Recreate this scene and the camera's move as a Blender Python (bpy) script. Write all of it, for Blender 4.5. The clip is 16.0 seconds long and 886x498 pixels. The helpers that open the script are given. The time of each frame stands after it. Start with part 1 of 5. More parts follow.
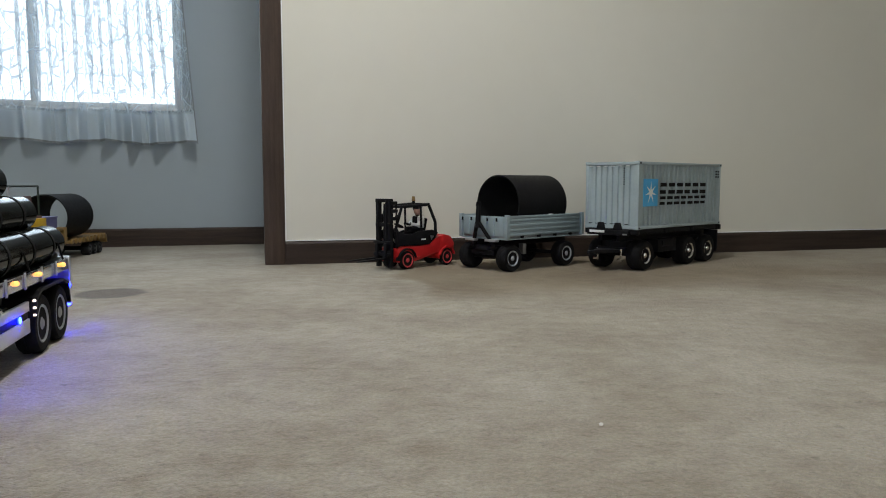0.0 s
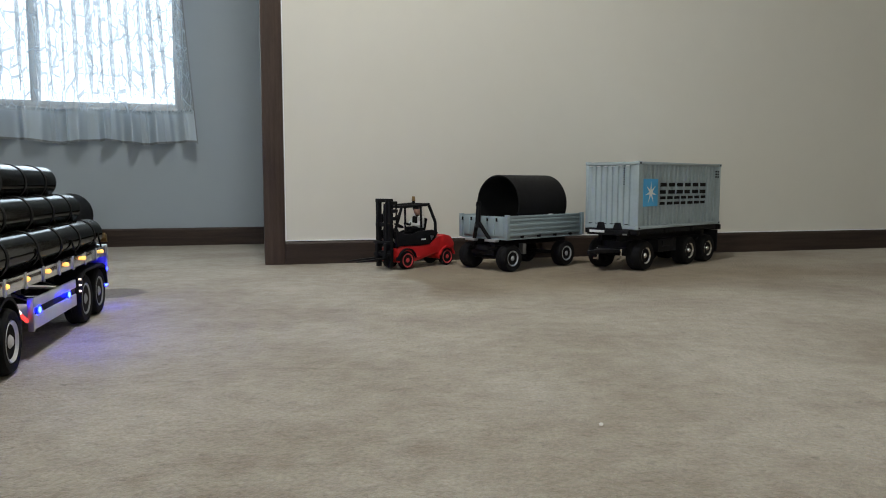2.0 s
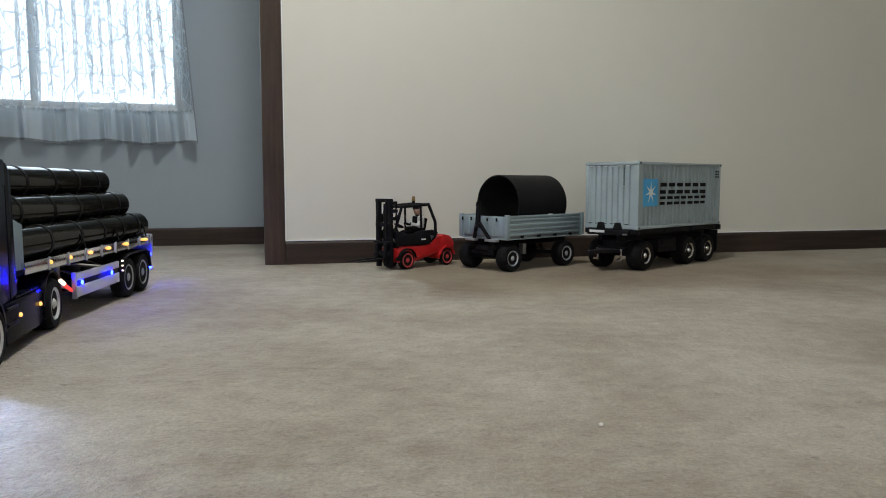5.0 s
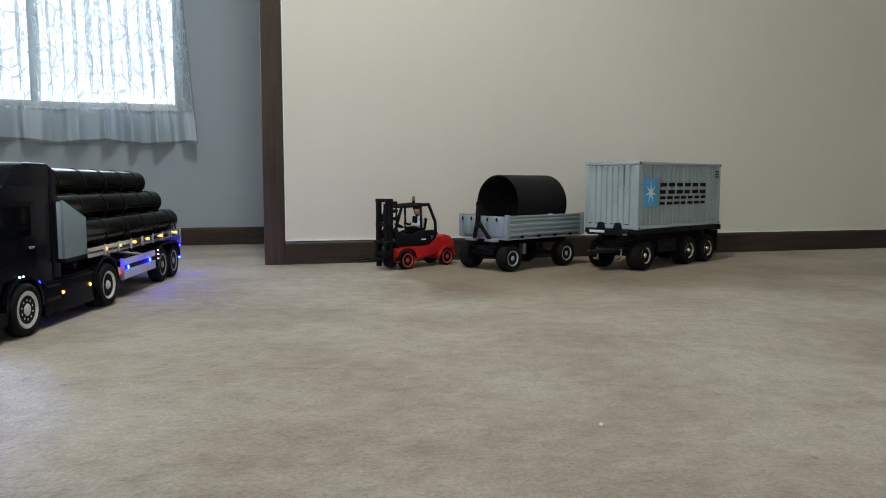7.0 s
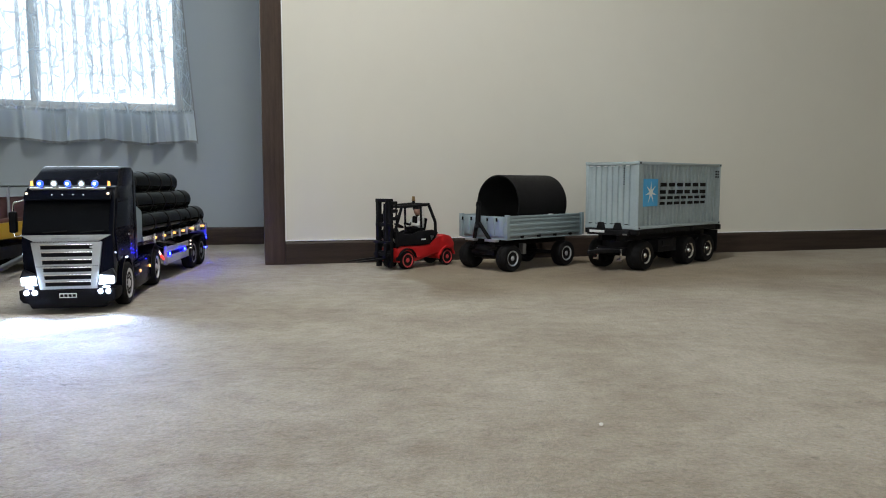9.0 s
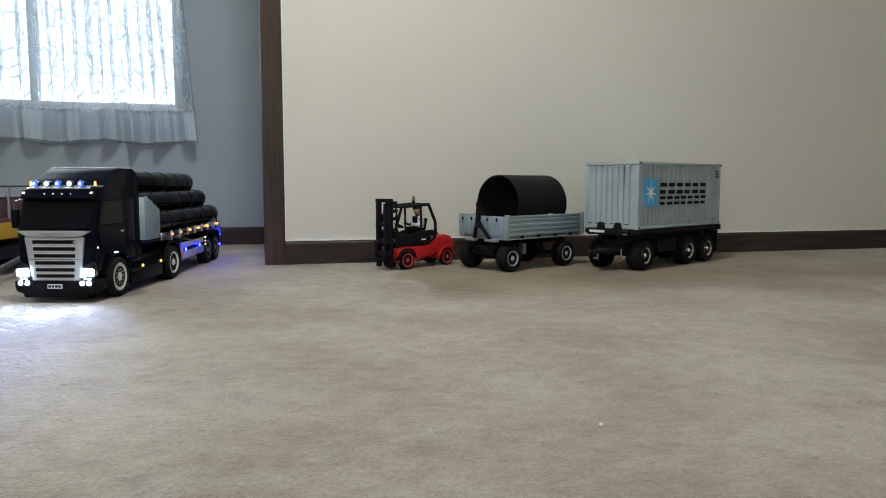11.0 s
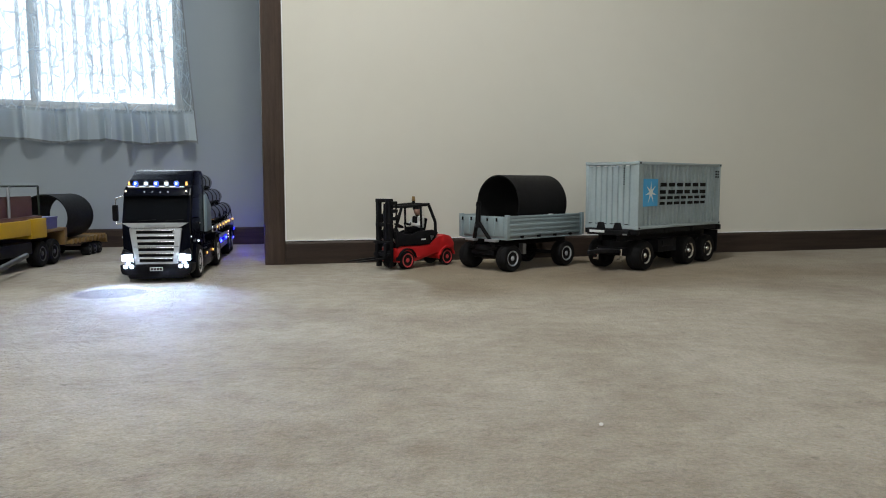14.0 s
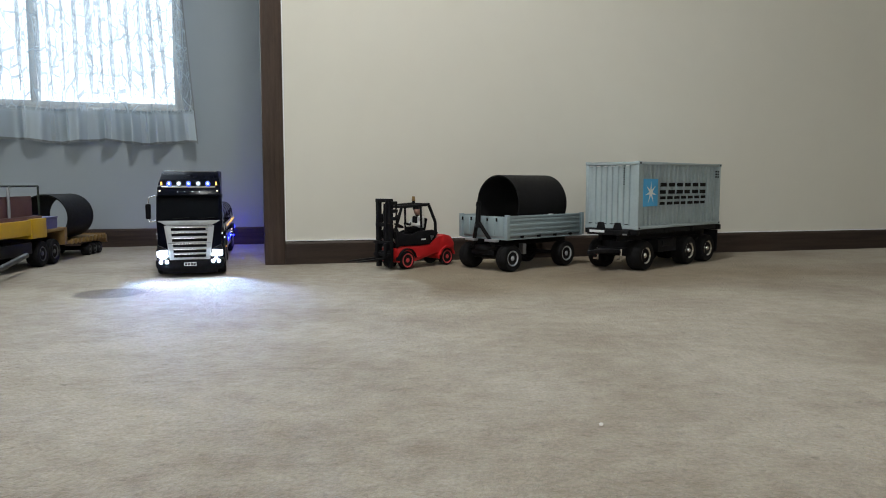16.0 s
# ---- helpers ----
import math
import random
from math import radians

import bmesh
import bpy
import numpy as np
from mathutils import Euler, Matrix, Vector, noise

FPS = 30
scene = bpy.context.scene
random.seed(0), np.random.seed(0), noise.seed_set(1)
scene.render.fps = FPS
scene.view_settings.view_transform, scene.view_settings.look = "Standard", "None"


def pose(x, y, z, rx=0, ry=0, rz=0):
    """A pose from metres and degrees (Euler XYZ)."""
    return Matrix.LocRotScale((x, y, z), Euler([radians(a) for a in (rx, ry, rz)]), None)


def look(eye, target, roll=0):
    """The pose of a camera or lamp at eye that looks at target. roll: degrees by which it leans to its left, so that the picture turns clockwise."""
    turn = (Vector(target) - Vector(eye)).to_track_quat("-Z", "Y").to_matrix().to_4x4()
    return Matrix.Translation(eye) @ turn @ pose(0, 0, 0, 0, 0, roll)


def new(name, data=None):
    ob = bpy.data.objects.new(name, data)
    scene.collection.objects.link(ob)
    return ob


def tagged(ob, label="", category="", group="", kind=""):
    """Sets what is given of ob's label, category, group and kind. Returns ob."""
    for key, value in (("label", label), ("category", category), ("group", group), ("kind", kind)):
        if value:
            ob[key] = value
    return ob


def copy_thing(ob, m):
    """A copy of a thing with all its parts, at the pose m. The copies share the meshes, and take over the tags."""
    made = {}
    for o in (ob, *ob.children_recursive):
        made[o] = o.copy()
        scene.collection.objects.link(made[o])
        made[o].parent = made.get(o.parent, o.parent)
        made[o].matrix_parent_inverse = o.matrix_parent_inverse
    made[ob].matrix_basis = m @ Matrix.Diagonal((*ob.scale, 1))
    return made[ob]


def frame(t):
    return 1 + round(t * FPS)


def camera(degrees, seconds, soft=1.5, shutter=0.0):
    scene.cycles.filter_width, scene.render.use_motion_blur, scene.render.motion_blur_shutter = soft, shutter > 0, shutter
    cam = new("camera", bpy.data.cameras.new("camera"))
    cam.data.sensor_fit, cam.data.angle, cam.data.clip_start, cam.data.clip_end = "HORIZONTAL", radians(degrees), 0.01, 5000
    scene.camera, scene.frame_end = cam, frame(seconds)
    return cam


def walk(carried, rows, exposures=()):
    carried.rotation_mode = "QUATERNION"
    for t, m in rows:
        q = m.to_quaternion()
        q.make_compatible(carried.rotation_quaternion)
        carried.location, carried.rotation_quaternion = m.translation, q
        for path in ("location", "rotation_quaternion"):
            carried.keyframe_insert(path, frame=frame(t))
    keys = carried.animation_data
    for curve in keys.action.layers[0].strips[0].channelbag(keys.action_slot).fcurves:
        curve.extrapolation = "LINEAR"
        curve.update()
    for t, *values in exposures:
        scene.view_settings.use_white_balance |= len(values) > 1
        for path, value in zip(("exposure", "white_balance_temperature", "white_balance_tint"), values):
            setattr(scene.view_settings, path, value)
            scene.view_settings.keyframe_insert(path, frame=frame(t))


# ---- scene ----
import itertools

cam = camera(63.37, 16.0, soft=1.0)
STAND = pose(0, 0, 0.2425, 90 - 5.22, 0, 0)
walk(cam, [(0, STAND), (16, STAND)], exposures=[(0, -0.05), (3, -0.04), (6.5, -0.02), (8, 0.06), (9, 0.08), (16, 0.05)])

# where the lorry's kingpin goes: seconds, x, y, heading of the tractor, heading of the semi-trailer
DRIVE = [
    (0.0, -0.567, 0.619, -71.3, -75.9), (0.5, -0.585, 0.673, -74.2, -76.7), (1.0, -0.600, 0.731, -76.5, -77.1),
    (1.5, -0.614, 0.789, -77.0, -77.2), (2.0, -0.626, 0.841, -74.4, -77.5), (2.5, -0.639, 0.894, -68.2, -77.7),
    (3.0, -0.652, 0.942, -64.1, -78.5), (3.5, -0.670, 0.983, -61.6, -80.0), (4.0, -0.693, 1.035, -66.3, -81.7),
    (4.5, -0.714, 1.085, -70.8, -83.6), (5.0, -0.729, 1.134, -75.6, -85.0), (5.5, -0.741, 1.185, -80.8, -86.0),
    (6.0, -0.751, 1.240, -85.7, -86.5), (6.5, -0.756, 1.303, -89.2, -86.4), (7.0, -0.752, 1.377, -89.4, -85.2),
    (7.5, -0.750, 1.458, -86.0, -83.9), (8.0, -0.754, 1.537, -82.0, -83.4), (8.5, -0.762, 1.608, -77.3, -83.7),
    (9.0, -0.771, 1.667, -78.8, -84.5), (9.5, -0.777, 1.709, -82.2, -85.3), (10.0, -0.780, 1.740, -86.1, -85.7),
    (10.5, -0.780, 1.766, -89.6, -85.8), (11.0, -0.778, 1.793, -92.1, -85.7), (11.5, -0.775, 1.825, -93.3, -85.3),
    (12.0, -0.770, 1.866, -93.7, -84.3), (12.5, -0.765, 1.925, -90.0, -83.0), (13.0, -0.763, 1.985, -86.3, -82.0),
    (13.5, -0.758, 2.044, -83.6, -80.2), (14.0, -0.755, 2.084, -81.5, -78.9), (14.5, -0.755, 2.108, -80.9, -78.2),
    (15.0, -0.754, 2.132, -79.1, -77.5), (15.5, -0.753, 2.156, -76.5, -76.6), (16.0, -0.755, 2.183, -74.1, -76.0),
]

# ---- world and light ----
world = bpy.data.worlds.new("sky")
scene.world = world
world.use_nodes = True
wn = world.node_tree
sky = wn.nodes.new("ShaderNodeTexSky")
sky.sky_type, sky.sun_disc, sky.sun_elevation, sky.sun_rotation = "NISHITA", False, radians(40), radians(200)
wn.nodes["Background"].inputs["Strength"].default_value = 0.08
wn.links.new(sky.outputs["Color"], wn.nodes["Background"].inputs["Color"])

HOUSE = pose(-0.527, 2.127, 0, 0, 0, 14.7)   # the rooms' own axes: u along the partition, v towards the far wall


def area_lamp(name, m, size_x, size_y, watts, colour):
    lamp = bpy.data.lights.new(name, "AREA")
    lamp.shape, lamp.size, lamp.size_y, lamp.energy, lamp.color = "RECTANGLE", size_x, size_y, watts, colour
    ob = new(name, lamp)
    ob.matrix_world = m
    return ob


LAMP_AT = Vector((-0.20, 1.12, 2.3))
area_lamp("ceiling_lamp_light", pose(LAMP_AT.x, LAMP_AT.y, LAMP_AT.z - 0.03, 0, 0, 14.7), 0.24, 0.24, 33, (0.97, 0.985, 0.965))
area_lamp("window_light", HOUSE @ pose(-1.03, 0.68, 1.15, -90, 0, 0), 1.35, 1.15, 14, (0.72, 0.86, 1.0))
# front fill light, from an unseen window assumed behind the camera
area_lamp("south_fill_light", HOUSE @ pose(-0.9, -4.60, 1.25, 90, 0, 0), 1.7, 1.1, 11, (1.0, 0.96, 0.90))


# ---- materials ----
def mat(name, colour, rough=0.5, metal=0.0, var=0.15, scale=20.0, bump=0.0, bump_scale=200.0, coat=0.0, spec=0.5, tint=None):
    """A surface of one colour with blotches at two scales, uneven gloss and fine relief."""
    m = bpy.data.materials.new(name)
    m.use_nodes = True
    nt = m.node_tree
    b = nt.nodes["Principled BSDF"]
    tc = nt.nodes.new("ShaderNodeTexCoord")
    big, small = nt.nodes.new("ShaderNodeTexNoise"), nt.nodes.new("ShaderNodeTexNoise")
    for n, s, d in ((big, scale, 3), (small, scale * 9, 2)):
        n.inputs["Scale"].default_value, n.inputs["Detail"].default_value = s, d
        nt.links.new(tc.outputs["Object"], n.inputs["Vector"])
    add = nt.nodes.new("ShaderNodeMix")
    add.data_type = "FLOAT"
    add.inputs[0].default_value = 0.35
    nt.links.new(big.outputs["Fac"], add.inputs[2])
    nt.links.new(small.outputs["Fac"], add.inputs[3])
    ramp = nt.nodes.new("ShaderNodeValToRGB")
    dark = tint if tint else [c * (1 - var) for c in colour]
    ramp.color_ramp.elements[0].position, ramp.color_ramp.elements[1].position = 0.3, 0.7
    ramp.color_ramp.elements[0].color = (*dark, 1)
    ramp.color_ramp.elements[1].color = (*[min(1, c * (1 + var)) for c in colour], 1)
    nt.links.new(add.outputs[0], ramp.inputs["Fac"])
    nt.links.new(ramp.outputs["Color"], b.inputs["Base Color"])
    rr = nt.nodes.new("ShaderNodeMapRange")
    rr.inputs[3].default_value, rr.inputs[4].default_value = max(0.02, rough * 0.8), min(1, rough * 1.2)
    nt.links.new(small.outputs["Fac"], rr.inputs[0])
    nt.links.new(rr.outputs[0], b.inputs["Roughness"])
    b.inputs["Metallic"].default_value = metal
    b.inputs["Coat Weight"].default_value = coat
    b.inputs["Coat Roughness"].default_value = 0.08
    b.inputs["Specular IOR Level"].default_value = spec
    if bump:
        bn = nt.nodes.new("ShaderNodeTexNoise")
        bn.inputs["Scale"].default_value, bn.inputs["Detail"].default_value = bump_scale, 4
        nt.links.new(tc.outputs["Object"], bn.inputs["Vector"])
        bp = nt.nodes.new("ShaderNodeBump")
        bp.inputs["Strength"].default_value, bp.inputs["Distance"].default_value = bump, 0.002
        nt.links.new(bn.outputs["Fac"], bp.inputs["Height"])
        nt.links.new(bp.outputs["Normal"], b.inputs["Normal"])
    return m


def glow(name, colour, strength):
    m = bpy.data.materials.new(name)
    m.use_nodes = True
    b = m.node_tree.nodes["Principled BSDF"]
    b.inputs["Base Color"].default_value = (*colour, 1)
    b.inputs["Emission Color"].default_value = (*colour, 1)
    b.inputs["Emission Strength"].default_value = strength
    b.inputs["Roughness"].default_value = 0.2
    return m


def carpet_material():
    m = mat("carpet_pile", (0.368, 0.336, 0.279), 0.88, 0, 0.15, 3.4, tint=(0.280, 0.238, 0.186), spec=0.14)
    nt = m.node_tree
    b = nt.nodes["Principled BSDF"]
    tc = [n for n in nt.nodes if n.type == "TEX_COORD"][0]
    ramp = [n for n in nt.nodes if n.type == "VALTORGB"][0]
    ramp.color_ramp.elements[0].position, ramp.color_ramp.elements[1].position = 0.37, 0.61
    # a round grey patch with a ragged rim
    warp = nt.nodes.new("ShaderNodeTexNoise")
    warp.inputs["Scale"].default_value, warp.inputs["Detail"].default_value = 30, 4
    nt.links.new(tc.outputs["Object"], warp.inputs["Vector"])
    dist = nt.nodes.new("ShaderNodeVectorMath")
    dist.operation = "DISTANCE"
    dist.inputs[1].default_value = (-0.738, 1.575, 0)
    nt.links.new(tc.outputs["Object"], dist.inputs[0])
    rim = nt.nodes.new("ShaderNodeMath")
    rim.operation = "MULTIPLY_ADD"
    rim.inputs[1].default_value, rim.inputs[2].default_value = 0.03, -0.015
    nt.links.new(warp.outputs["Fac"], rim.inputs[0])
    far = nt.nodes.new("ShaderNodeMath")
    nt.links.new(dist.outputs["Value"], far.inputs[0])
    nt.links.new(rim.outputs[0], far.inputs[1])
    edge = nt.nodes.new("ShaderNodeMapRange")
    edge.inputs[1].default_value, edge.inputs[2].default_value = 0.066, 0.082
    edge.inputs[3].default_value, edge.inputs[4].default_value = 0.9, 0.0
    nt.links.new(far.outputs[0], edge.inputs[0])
    # short dark flecks and bright fibres in the pile
    fleck = nt.nodes.new("ShaderNodeTexNoise")
    fleck.inputs["Scale"].default_value, fleck.inputs["Detail"].default_value = 210, 3
    nt.links.new(tc.outputs["Object"], fleck.inputs["Vector"])
    fr = nt.nodes.new("ShaderNodeMapRange")
    fr.inputs[1].default_value, fr.inputs[2].default_value = 0.3, 0.7
    fr.inputs[3].default_value, fr.inputs[4].default_value = 0.84, 1.13
    nt.links.new(fleck.outputs["Fac"], fr.inputs[0])
    mul = nt.nodes.new("ShaderNodeVectorMath")
    mul.operation = "SCALE"
    nt.links.new(ramp.outputs["Color"], mul.inputs[0])
    nt.links.new(fr.outputs[0], mul.inputs["Scale"])
    # sparse dark tufts
    tuft = nt.nodes.new("ShaderNodeTexNoise")
    tuft.inputs["Scale"].default_value, tuft.inputs["Detail"].default_value = 62, 5
    nt.links.new(tc.outputs["Object"], tuft.inputs["Vector"])
    tr = nt.nodes.new("ShaderNodeMapRange")
    tr.inputs[1].default_value, tr.inputs[2].default_value = 0.60, 0.74
    tr.inputs[3].default_value, tr.inputs[4].default_value = 1.0, 0.74
    nt.links.new(tuft.outputs["Fac"], tr.inputs[0])
    mul2 = nt.nodes.new("ShaderNodeVectorMath")
    mul2.operation = "SCALE"
    nt.links.new(mul.outputs[0], mul2.inputs[0])
    nt.links.new(tr.outputs[0], mul2.inputs["Scale"])
    # a darker, browner swath with a wavering rim
    house = nt.nodes.new("ShaderNodeMapping")
    house.vector_type = "TEXTURE"
    house.inputs["Location"].default_value, house.inputs["Rotation"].default_value = (-0.527, 2.127, 0), (0, 0, radians(14.7))
    nt.links.new(tc.outputs["Object"], house.inputs["Vector"])
    sway = nt.nodes.new("ShaderNodeTexNoise")
    sway.inputs["Scale"].default_value, sway.inputs["Detail"].default_value = 5, 5
    nt.links.new(tc.outputs["Object"], sway.inputs["Vector"])
    bent = nt.nodes.new("ShaderNodeVectorMath")
    bent.operation = "MULTIPLY_ADD"
    bent.inputs[1].default_value = (0.14, 0.22, 0)
    nt.links.new(sway.outputs["Color"], bent.inputs[0])
    nt.links.new(house.outputs["Vector"], bent.inputs[2])
    uv = nt.nodes.new("ShaderNodeSeparateXYZ")
    nt.links.new(bent.outputs[0], uv.inputs[0])
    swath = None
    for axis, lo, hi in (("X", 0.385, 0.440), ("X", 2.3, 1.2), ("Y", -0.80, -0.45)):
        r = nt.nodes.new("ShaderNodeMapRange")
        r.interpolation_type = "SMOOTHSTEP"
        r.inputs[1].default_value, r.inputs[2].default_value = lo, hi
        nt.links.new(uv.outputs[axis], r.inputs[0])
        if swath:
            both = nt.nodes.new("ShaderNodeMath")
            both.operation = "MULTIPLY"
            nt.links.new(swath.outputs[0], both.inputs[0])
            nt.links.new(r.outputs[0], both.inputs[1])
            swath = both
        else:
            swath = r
    browned = nt.nodes.new("ShaderNodeMix")
    browned.data_type = "RGBA"
    browned.blend_type = "MULTIPLY"
    browned.inputs[7].default_value = (0.66, 0.59, 0.50, 1)
    nt.links.new(swath.outputs[0], browned.inputs[0])
    nt.links.new(mul2.outputs[0], browned.inputs[6])
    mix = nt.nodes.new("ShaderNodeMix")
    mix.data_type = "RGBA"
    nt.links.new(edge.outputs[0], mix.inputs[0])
    nt.links.new(browned.outputs[2], mix.inputs[6])
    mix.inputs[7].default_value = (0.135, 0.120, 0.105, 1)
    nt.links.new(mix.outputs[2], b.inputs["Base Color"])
    heights = []
    for s, d in ((420, 2), (95, 4), (16, 3)):
        n = nt.nodes.new("ShaderNodeTexNoise")
        n.inputs["Scale"].default_value, n.inputs["Detail"].default_value = s, d
        nt.links.new(tc.outputs["Object"], n.inputs["Vector"])
        heights.append(n)
    prev = None
    for n, strength, depth in zip(heights, (0.9, 0.85, 0.65), (0.0036, 0.0075, 0.011)):
        bp = nt.nodes.new("ShaderNodeBump")
        bp.inputs["Strength"].default_value, bp.inputs["Distance"].default_value = strength, depth
        nt.links.new(n.outputs["Fac"], bp.inputs["Height"])
        if prev:
            nt.links.new(prev.outputs["Normal"], bp.inputs["Normal"])
        prev = bp
    # a seam where one length of carpet laps over the next
    across = nt.nodes.new("ShaderNodeVectorMath")
    across.operation = "DOT_PRODUCT"
    across.inputs[1].default_value = (0.75, -0.66, 0)
    nt.links.new(tc.outputs["Object"], across.inputs[0])
    wander = nt.nodes.new("ShaderNodeMath")
    wander.operation = "MULTIPLY_ADD"
    wander.inputs[1].default_value = 0.022
    nt.links.new(sway.outputs["Fac"], wander.inputs[0])
    nt.links.new(across.outputs["Value"], wander.inputs[2])
    lap = nt.nodes.new("ShaderNodeMapRange")
    lap.interpolation_type = "SMOOTHSTEP"
    lap.inputs[1].default_value, lap.inputs[2].default_value = -0.804, -0.797
    nt.links.new(wander.outputs[0], lap.inputs[0])
    seam = nt.nodes.new("ShaderNodeBump")
    seam.inputs["Strength"].default_value, seam.inputs["Distance"].default_value = 1.0, 0.005
    ends = nt.nodes.new("ShaderNodeSeparateXYZ")
    nt.links.new(tc.outputs["Object"], ends.inputs[0])
    fade = nt.nodes.new("ShaderNodeMapRange")
    fade.inputs[1].default_value, fade.inputs[2].default_value, fade.inputs[3].default_value, fade.inputs[4].default_value = -0.36, -0.20, 1, 0
    nt.links.new(ends.outputs["X"], fade.inputs[0])
    rise = nt.nodes.new("ShaderNodeMath")
    rise.operation = "MULTIPLY"
    nt.links.new(lap.outputs[0], rise.inputs[0])
    nt.links.new(fade.outputs[0], rise.inputs[1])
    nt.links.new(rise.outputs[0], seam.inputs["Height"])
    nt.links.new(prev.outputs["Normal"], seam.inputs["Normal"])
    nt.links.new(seam.outputs["Normal"], b.inputs["Normal"])
    b.inputs["Sheen Weight"].default_value = 0.15
    return m


def wood_material(name, colour, dark):
    m = mat(name, colour, 0.5, 0, 0.2, 6, 0.15, 300, tint=dark, spec=0.2)
    nt = m.node_tree
    tc = [n for n in nt.nodes if n.type == "TEX_COORD"][0]
    mp = nt.nodes.new("ShaderNodeMapping")
    mp.inputs["Scale"].default_value = (14, 14, 0.8) if name == "post_wood" else (0.8, 14, 14)
    nt.links.new(tc.outputs["Object"], mp.inputs["Vector"])
    for n in nt.nodes:
        if n.type == "TEX_NOISE":
            nt.links.new(mp.outputs["Vector"], n.inputs["Vector"])
    return m


def lace_material():
    """Sheer net with a branching white thread pattern."""
    m = bpy.data.materials.new("lace_net")
    m.use_nodes = True
    nt = m.node_tree
    nt.nodes.remove(nt.nodes["Principled BSDF"])
    out = nt.nodes["Material Output"]
    tc = nt.nodes.new("ShaderNodeTexCoord")
    warp = nt.nodes.new("ShaderNodeTexNoise")
    warp.inputs["Scale"].default_value = 9
    nt.links.new(tc.outputs["UV"], warp.inputs["Vector"])
    off = nt.nodes.new("ShaderNodeVectorMath")
    off.operation = "MULTIPLY_ADD"
    off.inputs[1].default_value = (0.05, 0.05, 0)
    nt.links.new(warp.outputs["Color"], off.inputs[0])
    nt.links.new(tc.outputs["UV"], off.inputs[2])
    masks = []
    for scale, stretch, lo, hi in ((25, 0.42, 0.014, 0.040), (56, 0.62, 0.010, 0.038)):
        mp = nt.nodes.new("ShaderNodeMapping")
        mp.inputs["Scale"].default_value = (1, stretch, 1)
        nt.links.new(off.outputs[0], mp.inputs["Vector"])
        v = nt.nodes.new("ShaderNodeTexVoronoi")
        v.feature = "DISTANCE_TO_EDGE"
        v.inputs["Scale"].default_value = scale
        nt.links.new(mp.outputs["Vector"], v.inputs["Vector"])
        r = nt.nodes.new("ShaderNodeMapRange")
        r.inputs[1].default_value, r.inputs[2].default_value = lo, hi
        r.inputs[3].default_value, r.inputs[4].default_value = 1, 0
        nt.links.new(v.outputs["Distance"], r.inputs[0])
        masks.append(r)
    both = nt.nodes.new("ShaderNodeMath")
    both.operation = "MAXIMUM"
    nt.links.new(masks[0].outputs[0], both.inputs[0])
    nt.links.new(masks[1].outputs[0], both.inputs[1])
    cover = nt.nodes.new("ShaderNodeMapRange")
    cover.inputs[3].default_value, cover.inputs[4].default_value = 0.24, 0.86
    # the plain band at the foot carries no pattern
    sep = nt.nodes.new("ShaderNodeSeparateXYZ")
    nt.links.new(tc.outputs["UV"], sep.inputs[0])
    band = nt.nodes.new("ShaderNodeMapRange")
    band.inputs[1].default_value, band.inputs[2].default_value, band.inputs[3].default_value, band.inputs[4].default_value = 0.500, 0.520, 0.0, 1.0
    nt.links.new(sep.outputs["Y"], band.inputs[0])
    keep = nt.nodes.new("ShaderNodeMix")
    keep.data_type = "FLOAT"
    keep.inputs[2].default_value = 0.93
    nt.links.new(band.outputs[0], keep.inputs[0])
    nt.links.new(both.outputs[0], keep.inputs[3])
    nt.links.new(keep.outputs[0], cover.inputs[0])
    clear, cloth, trans, mix1, mix2 = (nt.nodes.new("ShaderNode" + k) for k in ("BsdfTransparent", "BsdfDiffuse", "BsdfTranslucent", "MixShader", "MixShader"))
    cloth.inputs["Color"].default_value = (0.62, 0.71, 0.78, 1)
    trans.inputs["Color"].default_value = (0.42, 0.53, 0.66, 1)
    mix1.inputs[0].default_value = 0.28
    nt.links.new(cloth.outputs[0], mix1.inputs[1])
    nt.links.new(trans.outputs[0], mix1.inputs[2])
    nt.links.new(cover.outputs[0], mix2.inputs[0])
    nt.links.new(clear.outputs[0], mix2.inputs[1])
    nt.links.new(mix1.outputs[0], mix2.inputs[2])
    nt.links.new(mix2.outputs[0], out.inputs["Surface"])
    return m


def glass_material():
    m = bpy.data.materials.new("window_glass")
    m.use_nodes = True
    b = m.node_tree.nodes["Principled BSDF"]
    b.inputs["Base Color"].default_value = (0.95, 0.98, 1, 1)
    b.inputs["Transmission Weight"].default_value, b.inputs["Roughness"].default_value, b.inputs["IOR"].default_value = 1, 0.02, 1.05
    return m


CARPET = carpet_material()
PAPER = mat("wallpaper", (0.68, 0.66, 0.59), 0.85, 0, 0.025, 1.5, 0.12, 500, spec=0.2)
# the far room's dimmer, bluer light is put into this wall colour
PAPER_FAR_SHADE = mat("far_wallpaper_shade", (0.315, 0.36, 0.395), 0.85, 0, 0.03, 1.5, 0.12, 500, spec=0.2)
PLASTER = mat("ceiling_board", (0.75, 0.74, 0.70), 0.9, 0, 0.03, 3, 0.1, 300, spec=0.2)
POST_WOOD = wood_material("post_wood", (0.076, 0.053, 0.042), (0.038, 0.027, 0.022))
BOARD_WOOD = wood_material("board_wood", (0.050, 0.035, 0.028), (0.024, 0.017, 0.014))
ALU = mat("window_aluminium", (0.55, 0.57, 0.58), 0.35, 0.7, 0.06, 15, 0.05, 300)
LACE = lace_material()
